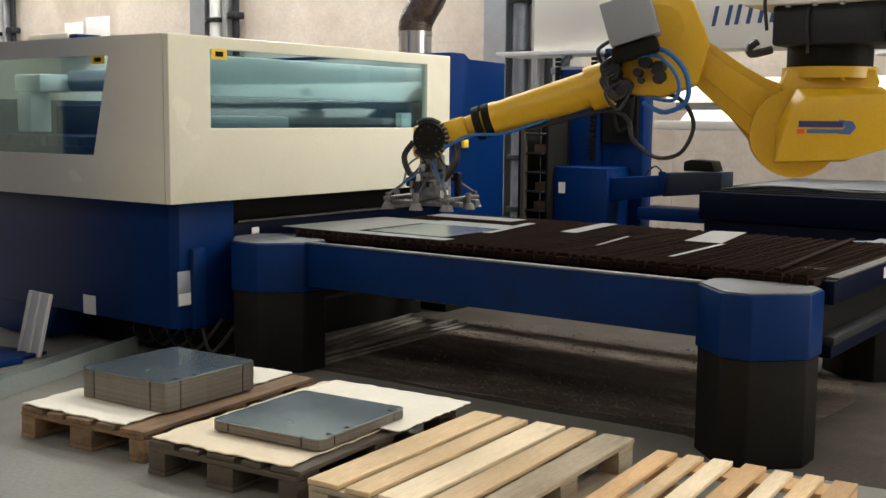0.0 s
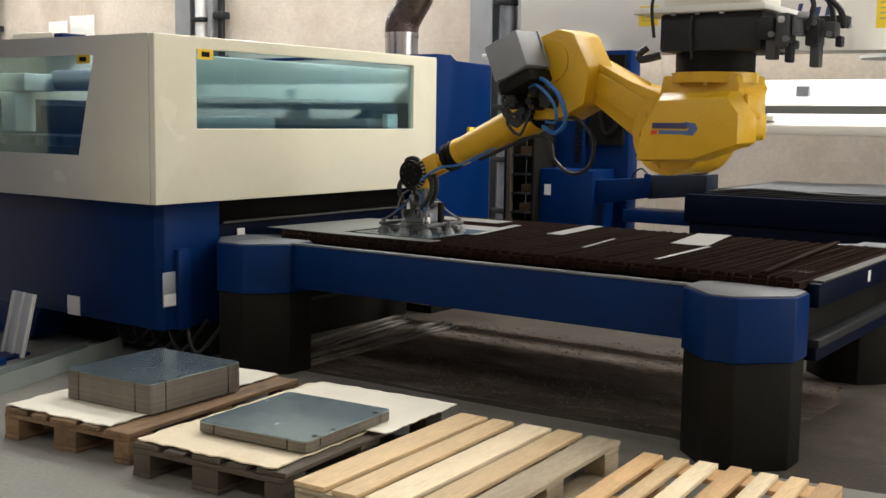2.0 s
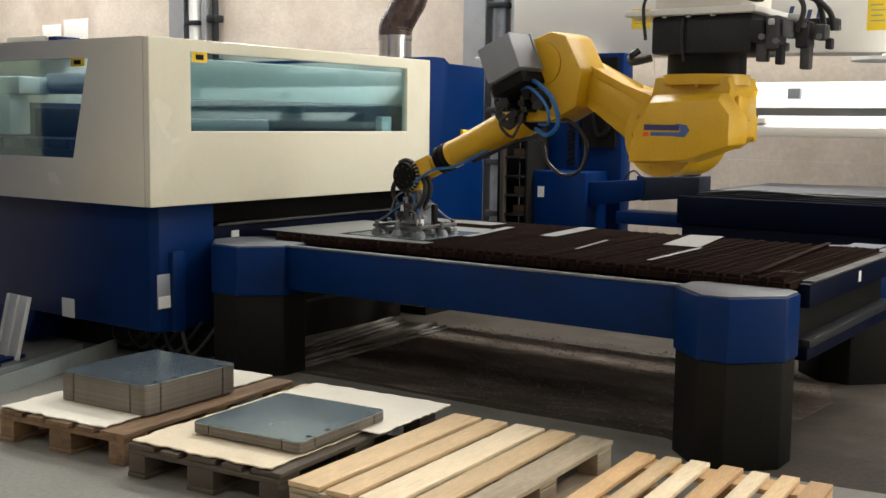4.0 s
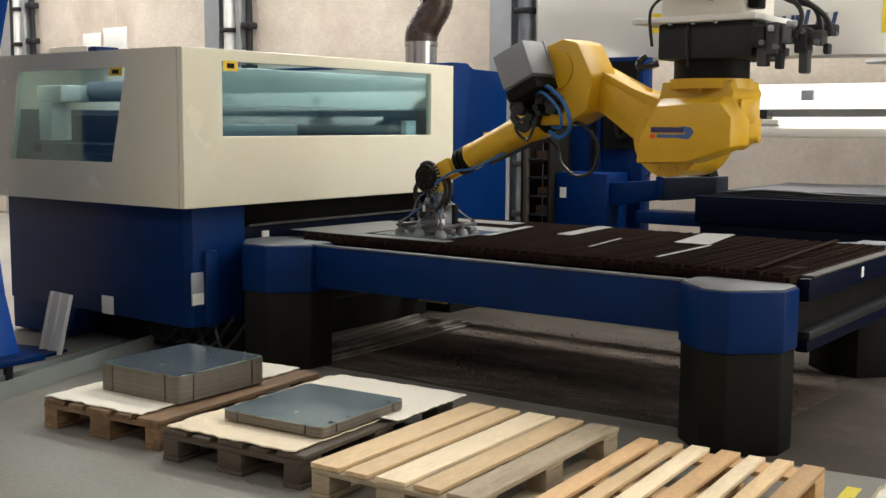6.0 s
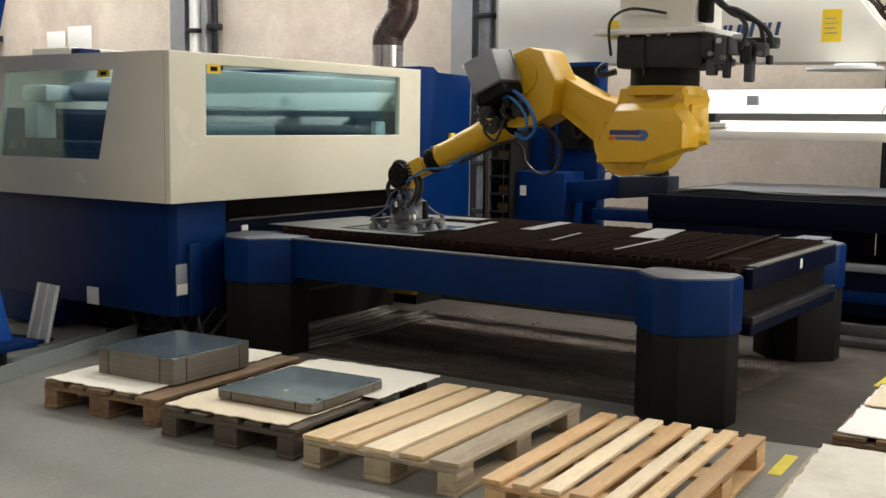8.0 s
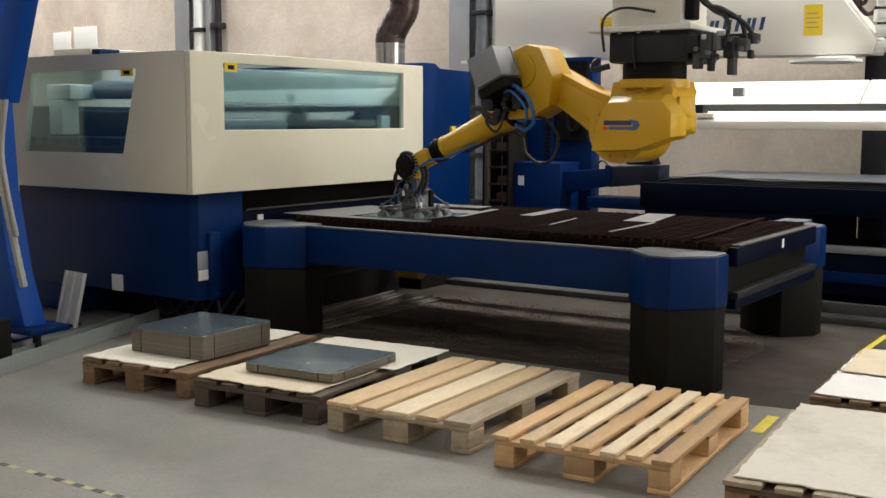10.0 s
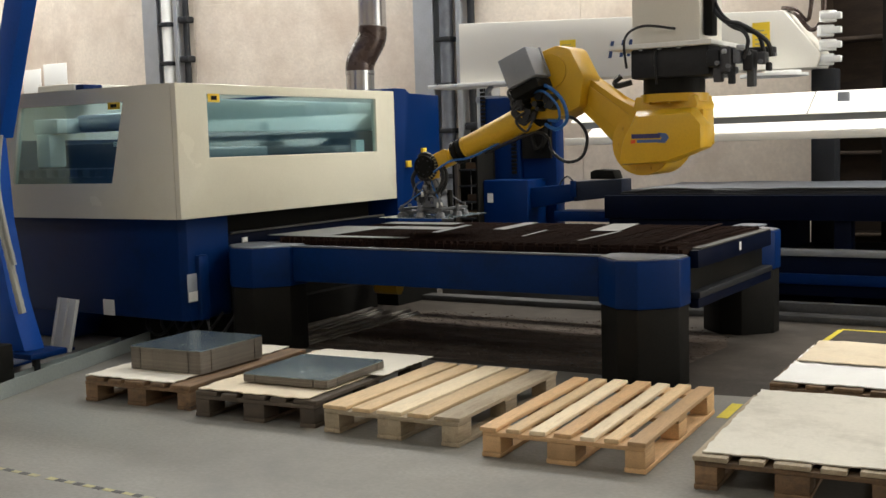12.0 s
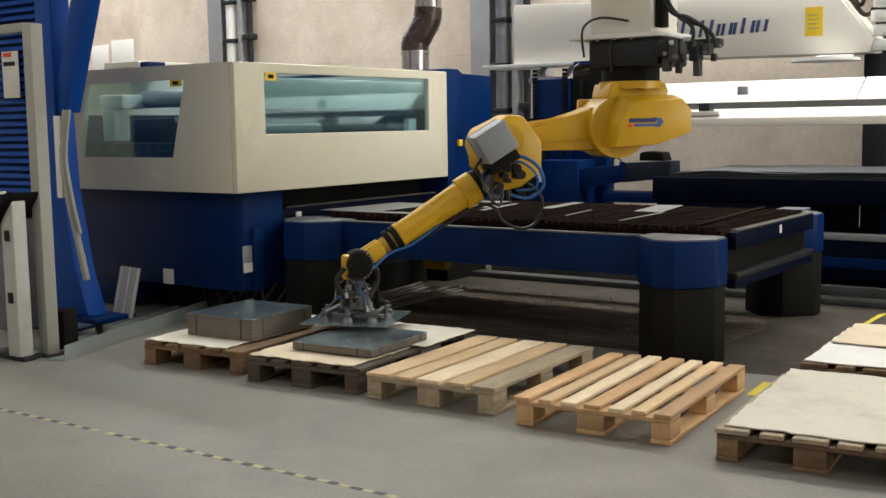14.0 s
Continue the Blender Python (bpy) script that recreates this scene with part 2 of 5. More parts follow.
def tube(bm, pts, r, seg=8, ripple=0.0):
    """A hose along a smooth line through the points."""
    P = [Vector(p) for p in pts]
    line = []
    for i in range(len(P) - 1):
        a, b, c, d = P[max(i - 1, 0)], P[i], P[i + 1], P[min(i + 2, len(P) - 1)]
        for k in range(8):
            t = k / 8
            line.append(0.5 * (2 * b + (c - a) * t + (2 * a - 5 * b + 4 * c - d) * t * t + (3 * b - a - 3 * c + d) * t ** 3))
    line.append(P[-1])
    rows, up = [], Vector((0.3, 0.5, 0.8))
    for i, p in enumerate(line):
        d = (line[min(i + 1, len(line) - 1)] - line[max(i - 1, 0)]).normalized()
        s = d.cross(up).normalized()
        u = s.cross(d)
        rr = r * (1 + ripple * (i % 2))
        rows.append([bm.verts.new(p + rr * (math.cos(2 * math.pi * j / seg) * s + math.sin(2 * math.pi * j / seg) * u)) for j in range(seg)])
    for a, b in zip(rows, rows[1:]):
        for j in range(seg):
            bm.faces.new((a[j], a[(j + 1) % seg], b[(j + 1) % seg], b[j]))
    bm.faces.new(rows[0][::-1])
    bm.faces.new(rows[-1])
    return bm


def mesh_of(name, bm, material):
    bmesh.ops.recalc_face_normals(bm, faces=bm.faces)
    me = bpy.data.meshes.new(name)
    bm.to_mesh(me)
    bm.free()
    me.materials.append(material)
    me.shade_smooth()
    me.set_sharp_from_angle(angle=radians(32))
    return me


def part(name, bm, material, parent, label=""):
    ob = new(name, bm if isinstance(bm, bpy.types.Mesh) else mesh_of(name, bm, material))
    ob.parent = parent
    if label:
        tagged(ob, label)
    return ob


def thing(name, label, category, m=None, group="", kind=""):
    ob = new(name)
    ob.empty_display_size = 0.1
    ob.matrix_world = m or Matrix()
    return tagged(ob, label, category, group, kind)


def solid(name, bm, material, label, category, m=None, group="", kind=""):
    ob = new(name, mesh_of(name, bm, material))
    if m is not None:
        ob.matrix_world = m
    return tagged(ob, label, category, group, kind)


def nb():
    return bmesh.new()


R2 = random.Random(7)

# ---- the hall ----
bm = nb()
box(bm, (-40, -40, -0.3), (40, 40, 0))
solid("floor", bm, M_FLOOR, "grey worn concrete factory floor with dark stains", "floor", kind="structure")

wall = solid("wall_north", box(nb(), (-20, 7.43, 0), (10, 7.7, 7)), M_WALL, "beige concrete panel wall of the factory hall", "wall", kind="structure")
for i in range(10):
    for j in range(6):
        w = 2.995
        x0, z0 = -20 + i * 3.0 + 0.01, 0.02 + j * 1.16
        part("panel", box(nb(), (x0, 7.40, z0), (x0 + w, 7.43, z0 + 1.158)), M_WALL, wall)
# unseen walls and roof, added to close the hall round the lamp openings
solid("wall_south", box(nb(), (-20, -10.3, 0), (10, -10, 7)), M_WALL, "unseen beige concrete wall added behind the work area", "wall", kind="structure")
solid("wall_west", box(nb(), (-20.3, -10, 0), (-20, 7.4, 7)), M_WALL, "unseen beige concrete end wall added to close the hall", "wall", kind="structure")
bm = nb()
ring(bm, [(-10, 0), (7.4, 0), (7.4, 7), (-10, 7)], [(1.2, 0.02), (6.8, 0.02), (6.8, 4.6), (1.2, 4.6)], "x", 9.6, 9.9)
solid("wall_east", bm, M_WALL, "unseen beige concrete wall with an opening added for the side lamp", "wall", kind="structure")
bm = nb()
ys = [-10.3, -6.8, -5.2, 1.6, 3.2, 5.4, 7.0, 7.7]
for a, b in zip(ys[0::2], ys[1::2]):
    box(bm, (-20.3, a, 7.0), (9.9, b, 7.15))
for a, b in zip(ys[1::2], ys[2::2]):
    box(bm, (-20.3, a, 7.0), (-17.6, b, 7.15))
    box(bm, (8.6, a, 7.0), (9.9, b, 7.15))
solid("ceiling", bm, M_ROOF, "unseen grey sheet roof with slots added for the roof lamps", "ceiling", kind="structure")


# ---- laser cutting machine ----
CX, CY = -2.24, 1.29
lc = thing("laser_cutter", "cream and dark blue enclosed laser cutting machine with teal windows", "laser cutter", pose(-3.2, 2.6, 0))


def L(x, y, z):
    return (x + 3.2, y - 2.6, z)


def lbox(bm, lo, hi, bev=0.0):
    return box(bm, L(*lo), L(*hi), bev)


def shift(pts, axis):
    ox, oy = 3.2, -2.6
    return [((p[0] + oy) if axis == "x" else (p[0] + ox), p[1]) for p in pts]


bm = nb()
ring(bm, shift([(CY, 0.995), (3.97, 0.995), (3.97, 1.955), (CY, 1.955)], "x"), shift([(1.60, 1.425), (3.685, 1.425), (3.685, 1.882), (1.60, 1.882)], "x"), "x", CX + 3.2 - 0.05, CX + 3.2)
bmesh.ops.bevel(bm, geom=[e for e in bm.edges if e.is_boundary is False and e.calc_length() > 0.04], offset=0.004, segments=1, affect="EDGES", clamp_overlap=True)
part("side_panel", bm, M_CREAM, lc, "cream sheet metal panel with a long window")
bm = nb()
ring(bm, shift([(-4.32, 0.995), (CX - 0.052, 0.995), (CX - 0.052, 1.955), (-4.28, 1.955)], "y"), shift([(-4.07, 1.255), (-2.93, 1.255), (-2.77, 1.845), (-3.93, 1.845)], "y"), "y", CY - 2.6, CY - 2.6 + 0.05)
part("front_panel", bm, M_CREAM, lc, "cream sheet metal panel with a slanted window")
bm = nb()
pts = [(-4.32, 1.29), (-4.42, 1.33), (-4.5, 1.42), (-4.54, 1.55), (-4.54, 2.4), (-4.5, 2.4), (-4.5, 1.56), (-4.46, 1.45), (-4.39, 1.37), (-4.32, 1.34)]
prism(bm, [(x + 3.2, y - 2.6) for x, y in pts], "z", 0.995, 1.955)
part("rounded_end_panel", bm, M_CREAM, lc)
bm = nb()
lbox(bm, (-4.5, 3.92, 0.995), (CX - 0.052, 3.97, 1.955))
lbox(bm, (-4.54, 2.4, 0.995), (-4.5, 3.97, 1.955))
part("rear_panel", bm, M_CREAM2, lc)
part("long_window", lbox(nb(), (CX - 0.03, 1.595, 1.42), (CX - 0.02, 3.69, 1.887)), M_GLASS, lc, "teal tinted safety glass")
bm = nb()
prism(bm, shift([(-4.08, 1.25), (-2.925, 1.25), (-2.765, 1.85), (-3.94, 1.85)], "y"), "y", CY - 2.6 + 0.02, CY - 2.6 + 0.03)
part("slanted_window", bm, M_GLASS, lc, "teal tinted safety glass")
for nm, lo, hi in (("warning_sticker", (CX + 0.001, 1.605, 1.825), (CX + 0.004, 1.725, 1.885)), ("warning_sticker", (-2.925, CY - 0.004, 1.795), (-2.80, CY - 0.001, 1.845))):
    st = part(nm, lbox(nb(), lo, hi), M_STICK, lc, "small yellow laser warning sticker")
    s2 = lbox(nb(), [a + (0.003 if abs(b - a) < 0.01 else 0.25 * (b - a)) * (1 if nm and lo[0] > -2.5 else (1 if abs(b - a) > 0.01 else -1)) for a, b in zip(lo, hi)],
              [b - (-0.002 if abs(b - a) < 0.01 else 0.25 * (b - a)) * (1 if lo[0] > -2.5 else (1 if abs(b - a) > 0.01 else -1)) for a, b in zip(lo, hi)])
    part("symbol", s2, M_BLACK, st)
# lower body
bm = nb()
prism(bm, [(x + 3.2, y - 2.6) for x, y in ((-4.38, 1.46), (-2.40, 1.40), (-2.34, 1.43), (-2.34, 1.86), (-2.6, 1.9), (-4.38, 1.9))], "z", 0.245, 0.992, 0.006)
part("lower_body", bm, M_BLUE, lc, "dark blue painted base")
bm = nb()
prism(bm, [(x + 3.2, z) for x, z in ((-4.38, 0.02), (-3.72, 0.02), (-3.6, 0.245), (-4.38, 0.245))], "y", 1.47 - 2.6, 1.9 - 2.6, 0.01)
part("foot", bm, M_BLUE, lc)
bm = nb()
lbox(bm, (-4.3, 1.75, 0.0), (-2.45, 3.9, 0.24))
lbox(bm, (-2.9, 1.9, 0.24), (-2.55, 3.95, 0.99))
part("underframe", bm, M_BLACK, lc, "black recessed machine base")
bm = nb()
for k in range(5):
    tube(bm, [L(-3.05 + 0.16 * k, 1.72, 0.3), L(-2.98 + 0.16 * k, 1.60, 0.14 + 0.02 * k), L(-2.84 + 0.14 * k, 1.62, 0.09), L(-2.7 + 0.14 * k, 1.7, 0.28)], 0.012, 6)
part("cable", bm, M_HOSEK, lc, "looped black supply cables")
part("door_bump", lbox(nb(), (-2.41, 1.50, 0.24), (-2.30, 1.60, 0.72), 0.015), M_BLUE, lc)
rp = part("rating_plate", lbox(nb(), (-2.336, 1.405, 0.385), (-2.330, 1.55, 0.59), 0.002), M_GREYBOX, lc, "grey and white rating plate")
part("white_field", lbox(nb(), (-2.3305, 1.41, 0.39), (-2.3285, 1.545, 0.46)), M_PAPER, rp)
part("vent_plate", lbox(nb(), (-3.25, 1.415, 0.245), (-3.13, 1.43, 0.365), 0.002), M_PAPER, lc, "pale square label plate")
# rear blue housing beside the cream cabin
bm = nb()
prism(bm, [(y - 2.6, z) for y, z in ((3.975, 0.4), (4.72, 0.4), (4.72, 1.935), (4.22, 1.935), (4.16, 1.985), (3.975, 1.985))], "x", -4.4 + 3.2, -2.24 + 3.2, 0.008)
rh = part("rear_housing", bm, M_BLUE, lc, "dark blue painted rear housing")
# black filler added under the housing to darken the space behind the table
part("rear_base", lbox(nb(), (-4.3, 4.02, 0.0), (-2.3, 4.68, 0.398)), M_BLACK, lc)
for yy, zz in ((4.12, 1.27), (4.38, 1.38)):
    part("isolator_switch", lbox(nb(), (-2.24, yy, zz), (-2.21, yy + 0.06, zz + 0.06), 0.004), M_STICK, rh)
# transfer slot under the cabin
bm = nb()
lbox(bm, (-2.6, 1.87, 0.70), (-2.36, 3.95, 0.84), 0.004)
part("transfer_rail", bm, M_BLUESHADE, lc, "dark blue transfer rail with shade in its colour")
bm = nb()
lbox(bm, (-2.36, 1.9, 0.842), (-2.34, 3.9, 0.856), 0.003)
part("guide_rail", bm, M_RAIL, lc, "worn steel guide rail")
part("socket_plate", lbox(nb(), (-2.357, 2.02, 0.745), (-2.345, 2.08, 0.805), 0.003), M_PAPER, lc)
# what shows through the glass
bm = nb()
lbox(bm, (-3.35, 2.2, 1.52), (-2.95, 3.85, 1.80), 0.02)
part("bridge", bm, M_INNER, lc, "pale green moving bridge inside the cabin")
bm = nb()
cyl(bm, L(-3.8, 1.78, 1.72), L(-2.75, 1.78, 1.72), 0.07)
part("bellows_tube", bm, M_GALV, lc, "shiny horizontal tube behind the glass")
bm = nb()
lbox(bm, (-4.05, 1.5, 1.645), (-3.76, 1.74, 1.76), 0.015)
lbox(bm, (-4.0, 1.48, 1.38), (-3.84, 1.64, 1.64), 0.015)
part("cutting_head", bm, M_INNER, lc, "pale green cutting head")
bm = nb()
lbox(bm, (-4.4, 1.40, 1.0), (-2.32, 3.9, 1.30))
for k in range(14):
    lbox(bm, (-4.3 + 0.14 * k, 1.42, 1.30), (-4.24 + 0.14 * k, 3.88, 1.36))
lbox(bm, (-4.46, 1.6, 1.30), (-4.40, 3.9, 1.60))
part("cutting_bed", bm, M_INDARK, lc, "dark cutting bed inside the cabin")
bm = nb()
lbox(bm, (-2.52, 1.36, 1.30), (-2.40, 3.90, 1.612), 0.01)
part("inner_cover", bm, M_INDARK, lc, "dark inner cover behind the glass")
part("inner_tray", lbox(nb(), (-2.39, 1.62, 1.34), (-2.33, 2.35, 1.50), 0.025), M_GREYBOX, lc)
part("inner_tray", lbox(nb(), (-2.39, 3.50, 1.30), (-2.33, 3.62, 1.53), 0.01), M_INNER, lc)
part("carriage_cover", lbox(nb(), (-2.60, 1.36, 1.613), (-2.44, 3.90, 1.862), 0.012), M_INNER, lc, "pale carriage cover behind the glass")
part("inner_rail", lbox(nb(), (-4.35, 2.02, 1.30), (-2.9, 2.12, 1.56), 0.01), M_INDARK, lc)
for k in range(9):
    part("rail_tooth", lbox(nb(), (-3.7 + 0.09 * k, 2.0, 1.53), (-3.66 + 0.09 * k, 2.019, 1.57), 0.003), M_INNER, lc)
bm = nb()
lbox(bm, (-4.48, 1.9, 1.956), (-4.02, 2.5, 2.06), 0.01)
part("top_cover", bm, M_CREAM2, lc)
bm = nb()
lbox(bm, (-4.0, 1.9, 1.956), (-3.90, 2.1, 2.05), 0.01)
part("top_motor", bm, M_BLUE, lc)

# ---- shuttle table with slat bed ----
tb = thing("shuttle_table", "blue steel shuttle table with a rusty serrated slat bed", "machine table", pose(-0.5, 2.8, 0))


def T(x, y, z):
    return (x + 0.5, y - 2.8, z)


def octo(x0, x1, y0, y1, c):
    return [(x + 0.5, y - 2.8) for x, y in ((x0 + c, y0), (x1 - c, y0), (x1, y0 + c), (x1, y1 - c), (x1 - c, y1), (x0 + c, y1), (x0, y1 - c), (x0, y0 + c))]


for x0, x1, y0, y1 in ((0.70, 1.22, 1.635, 2.19), (-2.31, -1.72, 1.63, 2.21), (0.64, 1.20, 3.665, 4.2)):
    lg = part("leg", prism(nb(), octo(x0 + 0.01, x1 - 0.01, y0 + 0.01, y1 - 0.01, 0.186), "z", 0.0, 0.48, 0.008), M_BLACK, tb, "black painted octagonal leg")
    part("leg_cap", prism(nb(), octo(x0, x1, y0, y1, 0.19), "z", 0.481, 0.764, 0.008), M_BLUE, lg, "blue painted leg head")
    part("top_plate", prism(nb(), octo(x0 + 0.012, x1 - 0.012, y0 + 0.012, y1 - 0.012, 0.185), "z", 0.7642, 0.772, 0.002), M_GREYTOP, lg, "worn grey top plate")
part("front_beam", box(nb(), T(-1.735, 1.855, 0.515), T(0.715, 1.93, 0.762), 0.006), M_BLUE, tb)
part("rear_beam", box(nb(), T(-2.3, 3.86, 0.515), T(0.655, 3.94, 0.762), 0.006), M_BLUE, tb)
part("side_beam", box(nb(), T(1.16, 2.15, 0.675), T(1.215, 3.70, 0.785), 0.006), M_BLUESHADE, tb, "dark blue side beam with shade in its colour")
# black panel fills the open gap below the beam, imitating its inner shade
part("side_skirt", box(nb(), T(1.10, 2.15, 0.50), T(1.15, 3.70, 0.762), 0.003), M_BLACK, tb, "black panel imitating the shade in the side gap")
part("side_tube", box(nb(), T(1.155, 2.15, 0.43), T(1.215, 3.70, 0.489), 0.006), M_BLUESHADE, tb)
part("side_label", box(nb(), T(1.2155, 2.95, 0.71), T(1.2185, 2.99, 0.765)), M_PAPER, tb, "small white label")
part("side_rail", box(nb(), T(1.15, 2.15, 0.49), T(1.225, 3.70, 0.53), 0.006), M_DARK, tb, "grey steel side rail")
part("beam_lip", box(nb(), T(-1.735, 1.846, 0.763), T(0.715, 1.885, 0.775), 0.003), M_GREYTOP, tb, "worn grey steel lip along the beam")
part("side_lip", box(nb(), T(1.158, 2.20, 0.786), T(1.218, 3.68, 0.796), 0.003), M_RAIL, tb)
bm = nb()
for yy in (2.3, 2.75, 3.2):
    box(bm, T(-2.2, yy, 0.56), T(1.09, yy + 0.08, 0.70))
part("cross_beam", bm, M_DARK, tb)
bm = nb()
box(bm, T(-1.98, 2.045, 0.764), T(1.14, 2.06, 0.797))
box(bm, T(-1.98, 3.66, 0.764), T(1.14, 3.675, 0.797))
box(bm, T(-1.995, 2.045, 0.764), T(-1.98, 3.675, 0.797))
box(bm, T(1.14, 2.045, 0.764), T(1.155, 3.675, 0.797))
box(bm, T(-1.98, 2.06, 0.765), T(1.14, 3.66, 0.796))
part("bed_frame", bm, M_RUST, tb, "brown burnt frame of the slat bed")
bm = nb()
N = 56
pts = [(2.03, 0.776), (2.03, 0.812)]
for k in range(N):
    y = 2.04 + k * 1.64 / N
    pts += [(y + 0.006, 0.819), (y + 0.018, 0.809)]
pts += [(3.69, 0.812), (3.69, 0.776), (3.65, 0.735), (2.07, 0.735)]
prism(bm, [(y - 2.8, z) for y, z in pts], "x", -0.003, 0.003)
slat = mesh_of("slat", bm, M_RUST)
for k in range(49):
    o = part("slat", slat, M_RUST, tb)
    o.location = (-1.96 + k * 3.08 / 48 + 0.5 + R2.uniform(-0.006, 0.006), R2.uniform(-0.006, 0.006), R2.uniform(-0.0015, 0.0005))
    o.rotation_euler = (0, R2.uniform(-0.02, 0.02), 0)
bar = mesh_of("stiffener", box(nb(), T(-1.97, 0, 0), T(1.13, 0.006, 0.028)), M_RUST)
for k in range(64):
    o = part("stiffener", bar, M_RUST, tb)
    o.location = (0, 2.8 + 2.07 - 2.8 + k * 0.0247, 0.786 + R2.uniform(-0.001, 0.001))
part("edge_bar", prism(nb(), [(x + 0.5, y - 2.8) for x, y in ((0.955, 2.10), (0.985, 2.10), (0.865, 3.68), (0.835, 3.68))], "z", 0.8205, 0.829, 0.002), M_RUST, tb, "burnt brown steel bar along the bed's end")
part("corner_plate", box(nb(), T(0.99, 2.26, 0.7985), T(1.13, 2.42, 0.812), 0.003), M_GREYTOP, tb, "worn pale corner plate")
part("corner_plate", box(nb(), T(0.93, 3.69, 0.7985), T(1.12, 3.93, 0.812), 0.003), M_GREYTOP, tb, "worn pale corner plate")
tb_motor = nb()
box(tb_motor, T(-1.35, 3.0, 0.43), T(-0.75, 3.5, 0.56), 0.03)
cyl(tb_motor, T(-1.2, 2.99, 0.49), T(-1.2, 2.75, 0.49), 0.06)
part("drive_unit", tb_motor, M_BLACK, tb, "black drive unit under the table")
bm = nb()
cyl(bm, T(-1.83, 3.05, 0.32), T(-1.61, 3.05, 0.32), 0.055)
box(bm, T(-1.76, 3.02, 0.35), T(-1.68, 3.08, 0.57), 0.006)
part("drive_motor", bm, M_YELLOW, tb, "small dusty yellow motor")


def flat(name, pts, z0, z1, material, label, category, group=""):
    c = (sum(p[0] for p in pts) / len(pts), sum(p[1] for p in pts) / len(pts))
    return solid(name, prism(nb(), [(x - c[0], y - c[1]) for x, y in pts], "z", 0, z1 - z0), material, label, category, pose(c[0], c[1], z0), group)


# cut sheet left on the slats
flat("sheet_offcut", [(-2.17, 2.10), (-1.64, 2.08), (-1.64, 2.3), (-1.64, 3.02), (-2.10, 3.02)], 0.8195, 0.8215, M_SHEETLT, "pale steel sheet offcut lying on the slat bed", "metal sheet", "offcuts on the table")
flat("sheet_offcut", [(-1.635, 2.08), (-0.92, 2.10), (-0.92, 2.2), (-1.635, 2.2)], 0.8195, 0.8215, M_SHEETLT, "pale steel sheet offcut lying on the slat bed", "metal sheet", "offcuts on the table")
flat("sheet_offcut", [(-1.635, 2.84), (-1.02, 2.84), (-1.10, 3.08), (-1.635, 3.08)], 0.8195, 0.8215, M_SHEETLT, "pale steel strip lying on the slat bed", "metal sheet", "offcuts on the table")
flat("sheet_offcut", [(-1.95, 3.3), (-1.25, 3.3), (-1.25, 3.5), (-1.95, 3.5)], 0.8195, 0.8215, M_SHEETLT, "pale steel strip lying on the slat bed", "metal sheet", "offcuts on the table")
flat("sheet_offcut", [(-1.0, 2.6), (-0.94, 2.6), (-1.06, 3.3), (-1.12, 3.3)], 0.8195, 0.8215, M_SHEETLT, "pale narrow steel strip lying on the slat bed", "metal sheet", "offcuts on the table")
flat("sheet_offcut", [(-0.67, 2.95), (-0.56, 2.95), (-0.63, 3.62), (-0.74, 3.62)], 0.8195, 0.8215, M_SHEETLT, "pale narrow steel strip lying on the slat bed", "metal sheet", "offcuts on the table")
flat("sheet_offcut", [(0.12, 2.98), (0.34, 2.98), (0.22, 3.66), (0.02, 3.62)], 0.8195, 0.8215, M_SHEETLT, "pale steel strip lying on the slat bed", "metal sheet", "offcuts on the table")
flat("sheet_offcut", [(0.36, 2.25), (0.385, 2.25), (0.37, 2.97), (0.34, 2.97)], 0.8195, 0.8215, M_SHEETLT, "thin pale steel sliver lying on the slat bed", "metal sheet", "offcuts on the table")
flat("sheet_offcut", [(-0.16, 2.45), (-0.14, 2.45), (-0.22, 2.98), (-0.24, 2.98)], 0.8195, 0.8215, M_SHEETLT, "thin pale steel sliver lying on the slat bed", "metal sheet", "offcuts on the table")

# dark brown floor sheet round the table, sooty ground under it, rails and swarf
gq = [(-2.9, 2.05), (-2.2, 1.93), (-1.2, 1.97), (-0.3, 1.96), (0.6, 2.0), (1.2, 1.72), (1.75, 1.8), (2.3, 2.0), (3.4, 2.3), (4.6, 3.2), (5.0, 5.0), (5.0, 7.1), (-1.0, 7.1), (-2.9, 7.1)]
solid("grimy_patch", prism(nb(), gq, "z", 0.0002, 0.0012), M_BROWNFLOOR, "dark brown floor round the cutting table", "floor stain", kind="structure")
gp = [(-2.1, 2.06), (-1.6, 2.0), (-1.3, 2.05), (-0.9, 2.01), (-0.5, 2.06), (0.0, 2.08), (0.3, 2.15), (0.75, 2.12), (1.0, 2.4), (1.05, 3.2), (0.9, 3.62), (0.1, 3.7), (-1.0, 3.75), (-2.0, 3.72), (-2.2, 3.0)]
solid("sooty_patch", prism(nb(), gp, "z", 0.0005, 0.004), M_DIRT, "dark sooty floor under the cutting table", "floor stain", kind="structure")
for x0, turn in ((-2.16, 8.5), (-1.87, 1.5)):
    bm = nb()
    box(bm, (-0.085, -0.80, 0), (0.085, 0.80, 0.016), 0.004)
    box(bm, (-0.06, -0.80, 0.0165), (-0.02, 0.80, 0.042), 0.006)
    box(bm, (0.03, -0.80, 0.0165), (0.05, 0.80, 0.030), 0.004)
    solid("floor_rail", bm, M_DUST, "dusty grey rail lying on the floor", "rail", pose(x0, 2.85, 0.004, 0, 0, turn), "floor rails")
bm = nb()
